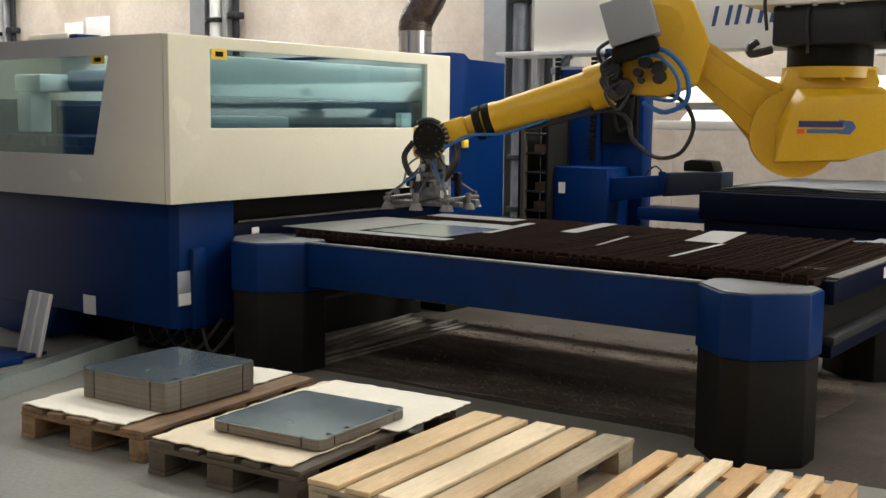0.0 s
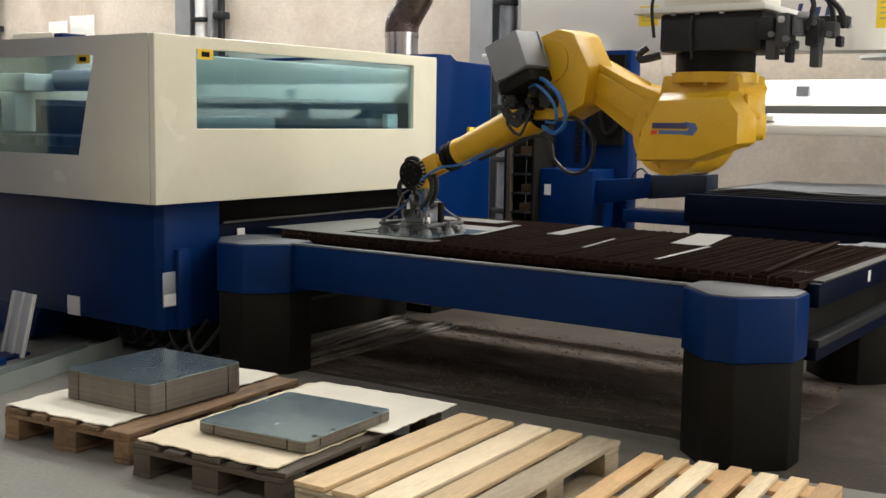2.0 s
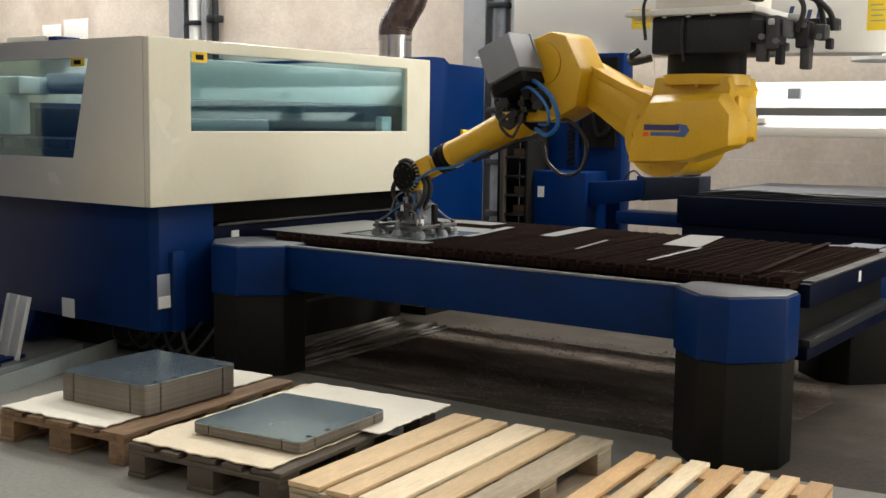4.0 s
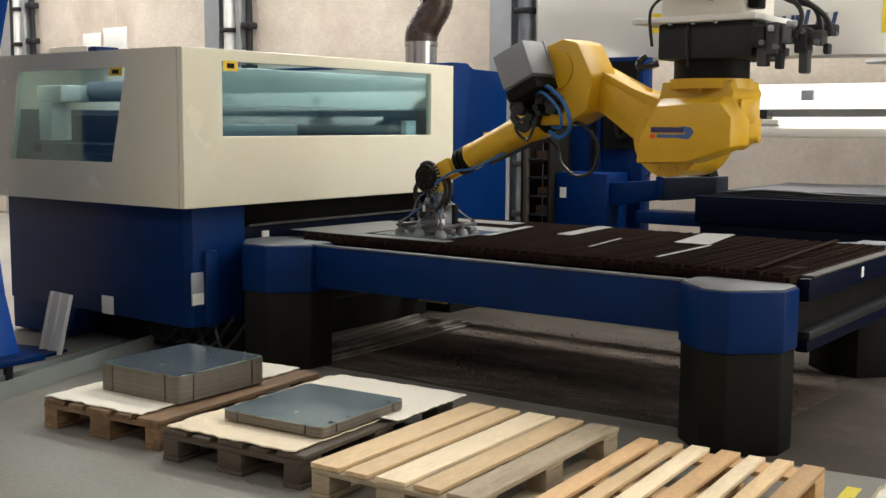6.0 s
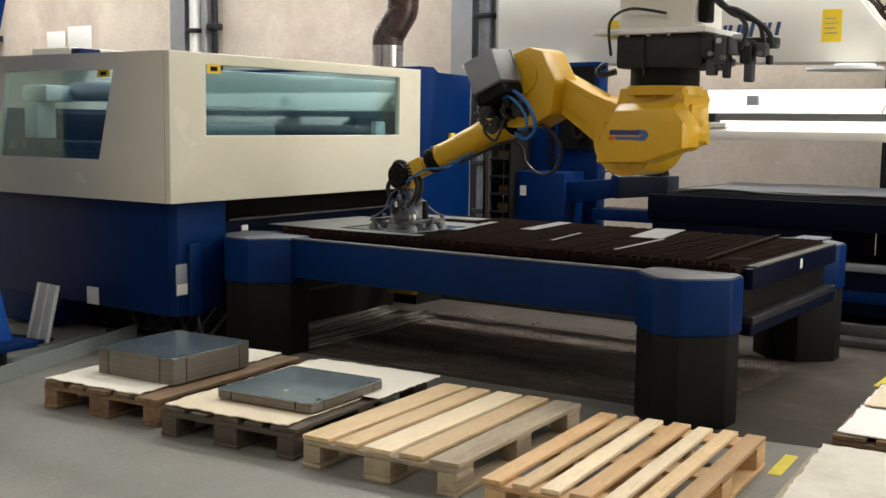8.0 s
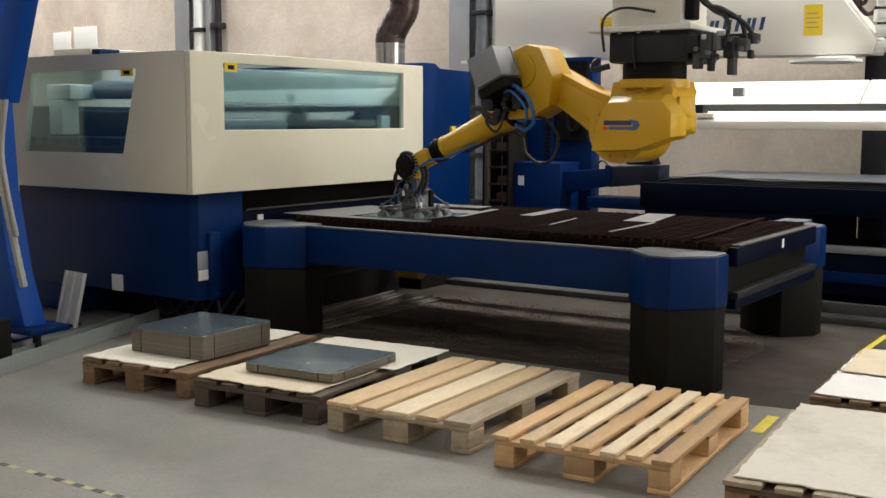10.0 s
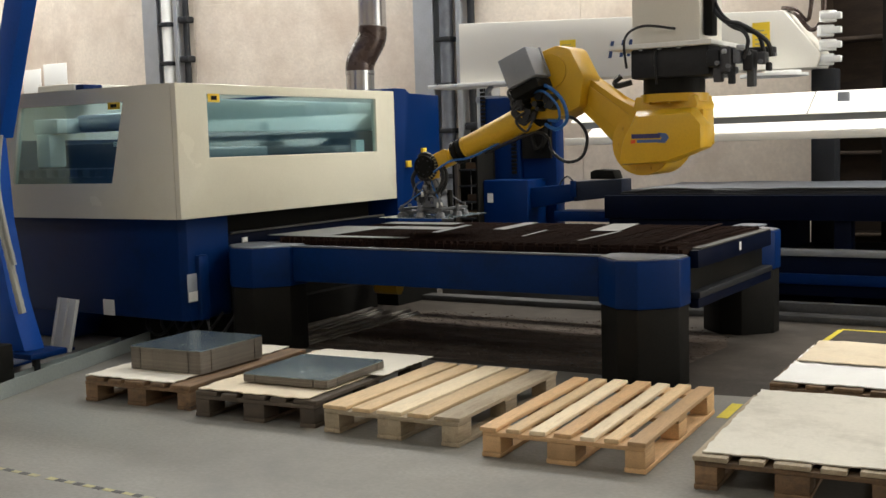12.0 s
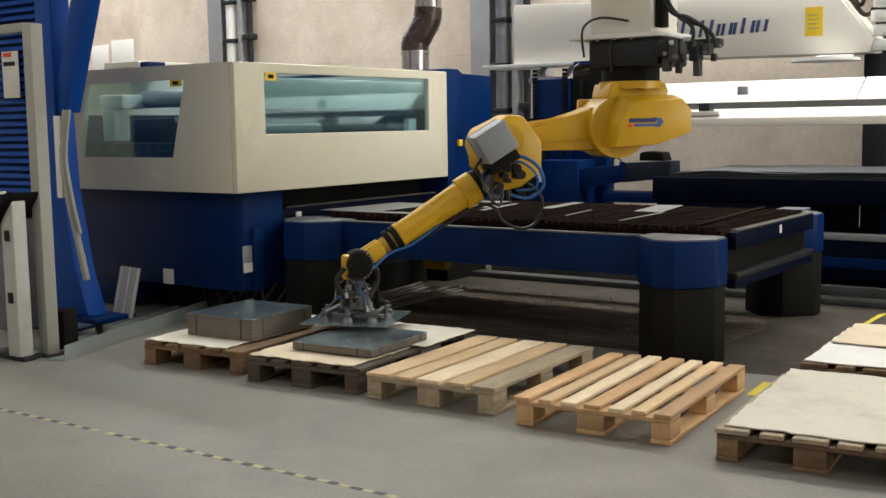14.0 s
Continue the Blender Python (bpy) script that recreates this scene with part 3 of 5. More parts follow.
for k in range(200):
    x, y = R2.uniform(-1.9, 1.0), R2.uniform(2.0, 3.4)
    if R2.random() < 0.5:
        x, y = R2.gauss(0.25, 0.35), R2.gauss(2.35, 0.2)
    if y < 2.02 or x > 0.95:
        continue
    s = R2.uniform(0.003, 0.010)
    box(bm, (-s, -s * 0.6, -0.001), (s, s * 0.6, 0.003), 0, pose(x, y, 0.007, R2.uniform(-20, 20), R2.uniform(-20, 20), R2.uniform(0, 180)))
solid("swarf", bm, M_RAIL, "scattered shiny metal chips under the table", "metal chips", kind="stuff")
vv, ff = [], []
for k in range(1500):
    x, y = R2.uniform(-1.8, 1.0), R2.uniform(2.02, 3.9)
    a, s, h = R2.uniform(0, 3.1), R2.uniform(0.004, 0.017), R2.uniform(0.003, 0.010)
    i = len(vv)
    for q in range(4):
        b = a + q * 1.57 + R2.uniform(-0.4, 0.4)
        vv.append((x + s * math.cos(b), y + 0.6 * s * math.sin(b), 0.0042))
    vv.append((x, y, 0.0042 + h))
    ff += [(i, i + 1, i + 4), (i + 1, i + 2, i + 4), (i + 2, i + 3, i + 4), (i + 3, i, i + 4)]
dm = bpy.data.meshes.new("debris")
dm.from_pydata(vv, [], ff)
dm.materials.append(M_DIRT)
tagged(new("debris", dm), "brown slag crumbs scattered under the cutting table", "debris", kind="stuff")
bm = nb()
box(bm, (-2.3, 4.42, 0.002), (4.0, 4.6, 0.05), 0.004)
box(bm, (-2.3, 4.78, 0.002), (4.0, 4.86, 0.10), 0.004)
solid("floor_track", bm, M_RAIL, "low grey steel floor track behind the table", "rail", kind="structure")


# ---- pallets ----
def pallet(widths, m_top, m_low, label, m, group="pallets in the row"):
    p = thing("pallet", label, "pallet", m, group)
    gap = (0.8 - sum(widths)) / (len(widths) - 1)
    x = 0.0
    for k, w in enumerate(widths):
        mt = m_top[k % len(m_top)]
        b = part("top_board", box(nb(), (-w / 2, -0.6, 0), (w / 2, 0.6, 0.021), 0.003), mt, p)
        b.location = (x + w / 2, 0.6 + R2.uniform(-0.012, 0.012), 0.123 + R2.uniform(-0.001, 0.002))
        b.rotation_euler = (0, 0, R2.uniform(-0.008, 0.008))
        x += w + gap
    for y in (0.0725, 0.6, 1.1275):
        part("cross_board", box(nb(), (0.004, y - 0.0725, 0.101), (0.796, y + 0.0725, 0.1225), 0.003), m_low, p)
        for xx, ww in ((0.0, 0.1), (0.3275, 0.145), (0.7, 0.1)):
            part("block", box(nb(), (xx + 0.003, y - 0.0705, 0.0225), (xx + ww - 0.003, y + 0.0705, 0.1005), 0.004), m_low, p)
    for xx, ww in ((0.0, 0.1), (0.3275, 0.145), (0.7, 0.1)):
        part("bottom_board", box(nb(), (xx, 0, 0.001), (xx + ww, 1.2, 0.022), 0.003), m_low, p)
    return p


pallet((0.145, 0.10, 0.145, 0.10, 0.145), (M_WOODD,), M_WOODD, "old brown wooden pallet under a packing board", pose(-1.87, 0.06, 0, 0, 0, 5.5))
pallet((0.145, 0.10, 0.145, 0.10, 0.145), (M_WOODG,), M_WOODG, "old grey weathered wooden pallet under a packing board", pose(-0.965, 0.065, 0, 0, 0, 5.0))
pallet((0.145, 0.11, 0.145, 0.12, 0.145), (M_WOODP, M_WOODP, M_WOODW, M_WOODP, M_WOODY), M_WOODY, "empty pale wooden pallet with five top boards", pose(-0.091, 0.108, 0, 0, 0, 3.0))
pallet((0.085, 0.07, 0.08, 0.085, 0.07, 0.07, 0.085), (M_WOODN, M_WOODP, M_WOODW, M_WOODN, M_WOODW, M_WOODP, M_WOODN), M_WOODN, "empty new pine pallet with seven narrow top boards", pose(0.878, 0.08, 0, 0, 0, 4.3))
pallet((0.145, 0.10, 0.145, 0.10, 0.145), (M_WOODY,), M_WOODD, "brown pallet covered with a white packing board", pose(1.925, 0.05, 0, 0, 0, 5.0))
pallet((0.145, 0.10, 0.145, 0.10, 0.145), (M_WOODD,), M_WOODD, "dark pallet covered with packing boards", pose(1.815, 1.535, 0, 0, 0, 3.2))


def board(m, w, d, material, label, seed, th=0.006):
    """A limp packing board with an uneven torn outline."""
    r = random.Random(seed)
    bm = nb()
    nx, ny = 18, 26
    g = []
    for i in range(nx + 1):
        col = []
        for j in range(ny + 1):
            ex = (r.uniform(-1, 1) * 0.007) if i in (0, nx) else 0
            ey = (r.uniform(-1, 1) * 0.009) if j in (0, ny) else 0
            x, y = w * i / nx + ex, d * j / ny + ey
            z = 0.005 * noise.noise(Vector((x * 3 + seed, y * 3, 0))) + (0.004 * r.random() if i in (0, nx) or j in (0, ny) else 0) + 0.004
            col.append(bm.verts.new((x, y, max(z, 0.0008))))
        g.append(col)
    for i in range(nx):
        for j in range(ny):
            bm.faces.new((g[i][j], g[i + 1][j], g[i + 1][j + 1], g[i][j + 1]))
    ret = bmesh.ops.extrude_face_region(bm, geom=list(bm.faces))
    for v in ret["geom"]:
        if isinstance(v, bmesh.types.BMVert):
            v.co.z += th
    return solid("packing_board", bm, material, label, "packing board", m, "packing boards on the pallets")


board(pose(-1.87, 0.075, 0.1445, 0, 0, 5.5), 0.665, 1.18, M_CARDW, "off-white packing board lying on the brown pallet", 3)
board(pose(-0.955, 0.08, 0.1445, 0, 0, 5.0), 0.735, 1.20, M_CARD, "cream packing board lying on the grey pallet", 5)
board(pose(-0.96, 0.70, 0.158, 0, 0, 4.2), 0.80, 0.60, M_CARDW, "wavy white packing board under the steel stack", 8, 0.004)
board(pose(1.95, 0.09, 0.1445, 0, 0, 5.0), 0.90, 1.24, M_CARDG, "white packing board covering a brown pallet", 9)
board(pose(1.83, 1.575, 0.1445, 0, 0, 3.2), 0.86, 1.10, M_WHITE, "bright white packing board on the dark pallet", 12)
board(pose(1.82, 2.11, 0.156, 0, 0, 3.2), 0.84, 0.68, M_CARD, "tan packing board on the dark pallet", 14)


def outline(w, d):
    """Blank with rounded corners and narrow slots beside them."""
    c, s, k = 0.03, 0.008, 0.10
    pts = []
    for cx, cy, a in ((0, 0, 0), (w, 0, 1), (w, d, 2), (0, d, 3)):
        ex = (1, 0) if a == 0 else (0, 1) if a == 1 else (-1, 0) if a == 2 else (0, -1)
        fx = (0, 1) if a == 0 else (-1, 0) if a == 1 else (0, -1) if a == 2 else (1, 0)
        # coming along -fx towards the corner, leaving along ex
        def q(u, v):
            return (cx + ex[0] * u + fx[0] * v, cy + ex[1] * u + fx[1] * v)
        pts += [q(0, k), q(0.022, k), q(0.022, k - s), q(0, k - s), q(0, c), q(c * 0.3, c * 0.3), q(c, 0), q(k - s, 0), q(k - s, 0.022), q(k, 0.022), q(k, 0)]
    return [(x - w / 2, y - d / 2) for x, y in pts]


def stack(m, w, d, count, th, label):
    s = thing("steel_stack", label, "sheet stack", m, "stacks of steel blanks")
    r = random.Random(count)
    me = mesh_of("blank", prism(nb(), outline(w, d), "z", 0.0, th * 0.93), M_EDGE)
    top = mesh_of("blank", prism(nb(), outline(w, d), "z", 0.0, th * 0.93), M_STEEL)
    for i in range(count):
        o = part("blank", top if i == count - 1 else me, M_STEEL, s)
        o.location = (r.uniform(-0.0012, 0.0012), r.uniform(-0.0012, 0.0012), i * th)
    for x, y in ((0.40, 0.08), (0.41, 0.20), (0.40, 0.52)):
        h = part("hole", cyl(nb(), (0, 0, 0), (0, 0, 0.0012), 0.011, None, 14), M_BLACK, s)
        h.location = (x * w / 1.0 + 0.03, (y - 0.3) * d * 1.6, count * th + 0.0001)
    return s


stack(pose(-1.50, 0.64, 0.157, 0, 0, 3.0), 0.575, 0.60, 31, 0.0045, "tall stack of notched galvanised steel blanks on a pallet")
stack(pose(-0.55, 0.62, 0.168, 0, 0, 4.5), 0.585, 0.62, 10, 0.0045, "low stack of notched galvanised steel blanks on a pallet")

# steel lengths on the floor beside the machine
bm = nb()
prism(bm, [(-0.13, 0), (0.13, 0), (0.13, 0.10), (0.124, 0.10), (0.124, 0.006), (-0.124, 0.006), (-0.124, 0.05), (-0.13, 0.05)], "y", -0.95, 0.95)
solid("steel_channel", bm, M_CHANNEL, "long pale folded steel channel lying on the floor", "steel channel", pose(-2.80, 0.69, 0.001, 0, 0, 19))
bm = nb()
box(bm, (-0.105, -0.004, 0), (0.105, 0.004, 0.40), 0.001)
for xx in (-0.09, 0.0, 0.09):
    box(bm, (xx - 0.008, -0.022, 0.002), (xx + 0.008, -0.004, 0.398), 0.002)
solid("leaning_profile", bm, M_WHITE, "white ribbed profile leaning against the machine base", "profile", pose(-3.40, 1.12, 0.002, -13, 3, 4))
solid("floor_plate", box(nb(), (-0.5, -0.35, 0), (0.5, 0.35, 0.02), 0.004), M_BLUE, "flat blue steel plate lying on the floor", "steel plate", pose(-3.75, 0.75, 0.001, 0, 0, 14))

# floor lines
line = [nb(), nb()]
for k in range(84):
    x, y = -2.1 + k * 0.062, -1.128 + 0.02 * (k * 0.062 / 2)
    if R2.random() < 0.06:
        continue
    box(line[k % 2], (x, y - 0.014 + R2.uniform(-0.003, 0.003), 0.0004), (x + R2.uniform(0.045, 0.06), y + 0.014 + R2.uniform(-0.003, 0.003), 0.0014))
solid("dashed_line", line[0], M_LINE, "worn yellow dashes of a line on the floor", "floor line", kind="structure")
solid("dashed_line", line[1], M_RAIL, "worn dark dashes of a line on the floor", "floor line", kind="structure")
solid("floor_tape", box(nb(), (-0.03, -0.17, 0.0006), (0.03, 0.17, 0.0022)), M_YLINE, "yellow tape mark on the floor", "floor line", pose(1.64, 1.42, 0, 0, 0, 4), kind="structure")
bm = nb()
box(bm, (1.60, 4.18, 0.0014), (3.6, 4.22, 0.0030))
box(bm, (1.58, 3.3, 0.0014), (1.62, 4.18, 0.0030))
solid("floor_tape", bm, M_YLINE, "yellow boundary tape on the floor", "floor line", kind="structure")

# ---- sheet loading system behind ----
lift = thing("sheet_loader", "cream overhead sheet loading machine with a white load frame", "loading machine", pose(0, 6.2, -0.03))
bm = nb()
prism(bm, [(-2.89, 2.15), (0.92, 2.10), (0.96, 2.22), (0.62, 2.64), (-2.89, 2.80)], "y", 0.0, 0.45, 0.008)
hull = part("beam_cover", bm, M_CREAM2, lift, "cream beam cover with blue lettering")
part("underside_trim", box(nb(), (-3.25, -0.10, 2.11), (-1.95, 0.4, 2.149), 0.004), M_WHITE, lift)
for x0, z0, w, h in ((0.335, 2.275, 0.165, 0.27), (-1.67, 2.36, 0.18, 0.17)):
    s = part("notice", box(nb(), (x0, -0.006, z0), (x0 + w, -0.001, z0 + h)), M_SIGNY, hull, "yellow notice with small unreadable lines")
    for k in range(4):
        part("notice_bar", box(nb(), (x0 + 0.15 * w, -0.0085, z0 + h * (0.25 + 0.15 * k)), (x0 + w * (0.82 - 0.12 * (k % 2)), -0.0065, z0 + h * (0.29 + 0.15 * k))), M_LINE, s)
# lettering as plain slanted bars, one or two for each letter
lx = -1.13
for w, h, two in ((0.07, 0.165, 0), (0.03, 0.165, 0), (0.05, 0.165, 0), (0.05, 0.15, 0), (0.13, 0.165, 1), (0.08, 0.115, 1), (0.07, 0.115, 1), (0.05, 0.15, 0), (0.08, 0.115, 1), (0.05, 0.115, 0)):
    z0 = 2.315 + 0.028 * (lx + 1.13)
    for xa in ((0.0, w - 0.03) if two else (0.0,)):
        part("letter_bar", prism(nb(), [(lx + xa, z0), (lx + xa + 0.034, z0), (lx + xa + 0.034 + 0.2 * h, z0 + h), (lx + xa + 0.2 * h, z0 + h)], "y", -0.006, -0.001), M_LETTER, hull, "blue slanted lettering bar")
    lx += w + 0.05
# load frame
bm = nb()
prism(bm, [(-1.18, 1.66), (-1.14, 1.655), (-0.86, 1.835), (-0.88, 1.85)], "x", -1.0, 1.128, 0.003)
part("load_panel", bm, M_BEAM, lift, "bright white sloping load frame panel")
bm = nb()
prism(bm, [(-1.18, 1.66), (-1.14, 1.655), (-0.86, 1.835), (-0.88, 1.85)], "x", 1.140, 2.6, 0.003)
part("load_panel", bm, M_BEAM, lift, "bright white sloping load frame panel")
part("load_gap", box(nb(), (-0.95, -1.05, 1.60), (2.6, -1.0, 1.658)), M_GREYBOX, lift)
part("load_ledge", box(nb(), (-0.95, -1.42, 1.455), (2.6, -1.0, 1.52), 0.006), M_CREAM2, lift, "cream ledge of the load frame")
part("ledge_cover", prism(nb(), [(-1.415, 1.523), (-1.40, 1.523), (-1.24, 1.590), (-1.25, 1.602)], "x", -0.75, 2.58, 0.003), M_BEAM, lift, "bright white sloping ledge cover")
for x, z in ((0.17, 1.76), (1.42, 1.79)):
    part("bracket", box(nb(), (x - 0.04, -1.20, z - 0.04), (x + 0.05, -1.151, z + 0.035), 0.006), M_GREYBOX, lift)
part("bracket", box(nb(), (-0.14, -1.40, 1.575), (-0.04, -1.28, 1.655), 0.008), M_DARK, lift)
part("bracket_foot", box(nb(), (-0.24, -1.41, 1.545), (0.05, -1.30, 1.585), 0.006), M_CREAM2, lift)
bm = nb()
cyl(bm, (0.62, -0.3, 2.02), (0.62, -0.3, 2.045), 0.30, None, 28)
cyl(bm, (0.70, -0.3, 2.045), (0.70, -0.3, 2.07), 0.16, None, 28)
part("suction_plate", bm, M_WHITE, lift, "round white suction plate")
bm = nb()
for k in range(4):
    cyl(bm, (0.98 + 0.02 * (k % 2), 0.1, 2.12 + 0.13 * k), (0.98 + 0.02 * (k % 2), 0.1, 2.22 + 0.13 * k), 0.075, None, 14)
    box(bm, (0.95, 0.02, 2.14 + 0.13 * k), (1.13, 0.1, 2.20 + 0.13 * k), 0.01)
part("valve_block", bm, M_WHITE, lift, "white vacuum valves")
bm = nb()
tube(bm, [(0.62, 0.2, 2.66), (0.72, 0.1, 2.60), (0.85, 0.1, 2.45), (0.95, 0.1, 2.55), (0.98, 0.1, 2.9)], 0.022, 8)
tube(bm, [(0.56, 0.2, 2.68), (0.70, 0.12, 2.65), (0.82, 0.12, 2.55), (0.86, 0.12, 2.9)], 0.02, 8)
part("hose", bm, M_DUCTB, lift)
bm = nb()
box(bm, (0.80, 0.30, 0), (1.02, 0.52, 2.1), 0.01)
part("post", bm, M_DARK, lift, "dark grey steel post")
bm = nb()
box(bm, (-2.95, 0.45, 0), (-2.75, 0.65, 2.2), 0.01)
part("post", bm, M_GALV, lift)
bm = nb()
tube(bm, [(-2.55, 0.1, 2.11), (-2.6, 0.0, 1.98), (-2.45, -0.05, 1.9), (-2.3, 0, 1.95), (-2.2, 0.1, 2.1)], 0.03, 8)
box(bm, (-2.65, -0.1, 1.93), (-2.35, 0.15, 2.0), 0.02)
cyl(bm, (-2.5, 0, 1.6), (-2.5, 0, 1.95), 0.05)
part("gripper_head", bm, M_GREYBOX, lift, "grey gripper head with hoses")

# dark shelving against the wall beyond the loader
M_SHELF = mat("brown_stained_boards", (0.06, 0.042, 0.03), 0.7, 0, 0.3, 3, 0.2, 40, stretch=(1, 1, 4), dirt=(0.035, 0.026, 0.02), dirt_at=0.58, spec=0.2)
rs = thing("storage_rack", "tall dark brown storage rack against the hall wall", "rack", pose(0.81, 6.95, 0))
part("back_board", box(nb(), (0.0, 0.38, 0), (5.0, 0.41, 5.2)), M_SHELF, rs, "dark brown back board")
part("side_board", box(nb(), (-0.03, 0.0, 0), (-0.001, 0.41, 5.2), 0.003), M_SHELF, rs)
for z in (0.45, 1.25, 1.45, 2.35, 3.4, 4.4):
    part("shelf", box(nb(), (0.0, 0.0, z), (5.0, 0.379, z + 0.035), 0.004), M_SHELF, rs)
for x in (0.55, 2.1, 3.6, 4.95):
    part("post", box(nb(), (x, -0.05, 0), (x + 0.06, -0.001, 5.2), 0.004), M_BLACK, rs, "black steel post")

# second table with dark sheets
t2 = thing("storage_table", "dark blue sheet storage table with dark steel sheets on top", "machine table", pose(1.0, 5.6, 0))
part("tabletop", box(nb(), (-1.75, -0.42, 0.74), (2.6, 1.1, 0.955), 0.01), M_BLUESHADE, t2, "dark blue table frame")
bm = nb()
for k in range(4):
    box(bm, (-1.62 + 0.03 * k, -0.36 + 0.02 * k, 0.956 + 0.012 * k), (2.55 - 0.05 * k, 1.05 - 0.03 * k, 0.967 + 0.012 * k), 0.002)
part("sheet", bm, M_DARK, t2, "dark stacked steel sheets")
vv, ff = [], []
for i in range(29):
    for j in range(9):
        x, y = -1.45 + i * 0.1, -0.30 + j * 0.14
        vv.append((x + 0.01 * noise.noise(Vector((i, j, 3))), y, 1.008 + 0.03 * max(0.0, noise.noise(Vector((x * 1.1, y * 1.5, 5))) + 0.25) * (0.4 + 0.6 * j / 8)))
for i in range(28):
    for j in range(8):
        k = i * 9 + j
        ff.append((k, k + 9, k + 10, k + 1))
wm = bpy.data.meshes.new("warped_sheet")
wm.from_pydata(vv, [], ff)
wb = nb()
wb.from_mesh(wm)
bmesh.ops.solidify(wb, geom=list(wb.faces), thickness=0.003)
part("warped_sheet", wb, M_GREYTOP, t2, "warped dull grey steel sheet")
part("body", box(nb(), (-1.72, -0.38, 0.0), (-0.23, 1.0, 0.739), 0.01), M_BLUESHADE, t2, "dark blue closed body")
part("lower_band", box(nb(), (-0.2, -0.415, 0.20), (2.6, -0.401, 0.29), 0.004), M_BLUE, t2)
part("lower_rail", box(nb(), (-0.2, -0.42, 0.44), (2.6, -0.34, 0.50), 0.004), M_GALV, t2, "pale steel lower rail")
part("lower_frame", box(nb(), (-0.2, -0.40, 0.10), (2.6, 1.0, 0.439), 0.01), M_BLUESHADE, t2)
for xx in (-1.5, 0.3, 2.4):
    part("leg", box(nb(), (xx, -0.35, 0), (xx + 0.14, -0.2, 0.74), 0.006), M_BLUESHADE, t2)
bm = nb()
tube(bm, [(-1.7, -0.3, 0.96), (-1.2, -0.35, 1.01), (-0.6, -0.3, 0.99), (0.0, -0.32, 1.005), (0.9, -0.3, 1.0)], 0.012, 6)
part("cable", bm, M_HOSEK, t2)
part("ledge_box", box(nb(), (1.3, -0.44, 0.80), (1.5, -0.42, 0.86), 0.003), M_GREYBOX, t2)

# blue lifting column with arm
tw = thing("lifting_column", "dark blue steel lifting column with a side arm", "machine column", pose(-1.6, 5.6, 0))
bm = nb()
box(bm, (-0.24, 0.04, 0), (0.14, 0.22, 2.09), 0.01)
box(bm, (-0.70, 0, 0), (-0.245, 0.22, 1.92), 0.01)
part("column", bm, M_BLUE, tw)
part("foot_box", box(nb(), (-0.48, -0.35, 0), (0.02, 0.1, 1.10), 0.012), M_BLUE, tw)
part("arm", prism(nb(), [(0.02, 0.82), (0.50, 0.90), (0.50, 1.06), (0.02, 1.02)], "y", -0.30, -0.12, 0.008), M_BLUE, tw)
part("arm_head", prism(nb(), [(0.501, 0.89), (0.99, 0.94), (0.99, 1.10), (0.501, 1.08)], "y", -0.33, -0.09, 0.008), M_HEAD, tw, "grey-blue arm head")
part("arm_joint", box(nb(), (0.47, -0.345, 0.93), (0.53, -0.331, 1.09), 0.004), M_BLUE, tw)
part("arm_cable", tube(nb(), [(0.50, -0.34, 1.09), (0.44, -0.33, 1.13), (0.38, -0.31, 1.10), (0.34, -0.30, 1.05)], 0.008, 6), M_HOSEK, tw)
part("pad", prism(nb(), [(0.66, 1.10), (0.92, 1.10), (0.89, 1.18), (0.72, 1.19), (0.66, 1.17)], "y", -0.30, -0.12, 0.008), M_BLACK, tw)
part("arm_bracket", box(nb(), (0.30, -0.36, 0.70), (0.90, -0.05, 0.80), 0.01), M_BLUE, tw)
tl = nb()
tube(tl, [(-0.12, -0.02, 1.9), (-0.10, -0.03, 1.6), (-0.06, -0.04, 1.42), (0.0, -0.04, 1.40), (0.05, -0.03, 1.5), (0.07, -0.02, 1.85)], 0.025, 8)
part("hanging_cable", tl, M_BLACK, tw)
part("label_plate", box(nb(), (-0.43, -0.358, 0.88), (-0.37, -0.351, 0.97)), M_PAPER, tw)
for xx in (-0.68, -0.33):
    bm = nb()
    for k in range(22):
        box(bm, (xx, -0.03, 1.15 + 0.04 * k), (xx + 0.05, 0.0, 1.18 + 0.04 * k), 0.004)
    part("cable_chain", bm, M_BLACK, tw, "black cable chain")
# black sheet laid on the column to imitate a shaded recess
part("black_panel", box(nb(), (-0.22, 0.0, 1.3), (0.10, 0.038, 2.05)), M_BLACK, tw)

# timber rack between column and machine
rk = thing("timber_rack", "narrow dark rack with thin shelves and old timber blocks", "rack", pose(-2.35, 5.3, 0))
part("back_panel", box(nb(), (0.0, 0.18, 0), (0.27, 0.20, 1.52)), M_BLACK, rk)
for xx in (-0.03, 0.24):
    part("side_panel", box(nb(), (xx, -0.14, 0), (xx + 0.025, 0.179, 1.50), 0.003), M_BLACK, rk)
part("upright", box(nb(), (0.03, -0.2, 0), (0.07, -0.15, 1.46), 0.004), M_WOODG, rk, "weathered wooden upright")
for k in range(9):
    part("shelf", box(nb(), (0.071, -0.19, 0.08 + 0.16 * k), (0.234, 0.179, 0.095 + 0.16 * k), 0.003), M_DARK, rk)
    if k in (2, 4, 5, 7):
        part("timber_block", box(nb(), (0.09, -0.1 + 0.02 * (k % 3), 0.096 + 0.16 * k), (0.215, 0.1, 0.16 + 0.16 * k), 0.006), M_WOODD, rk)


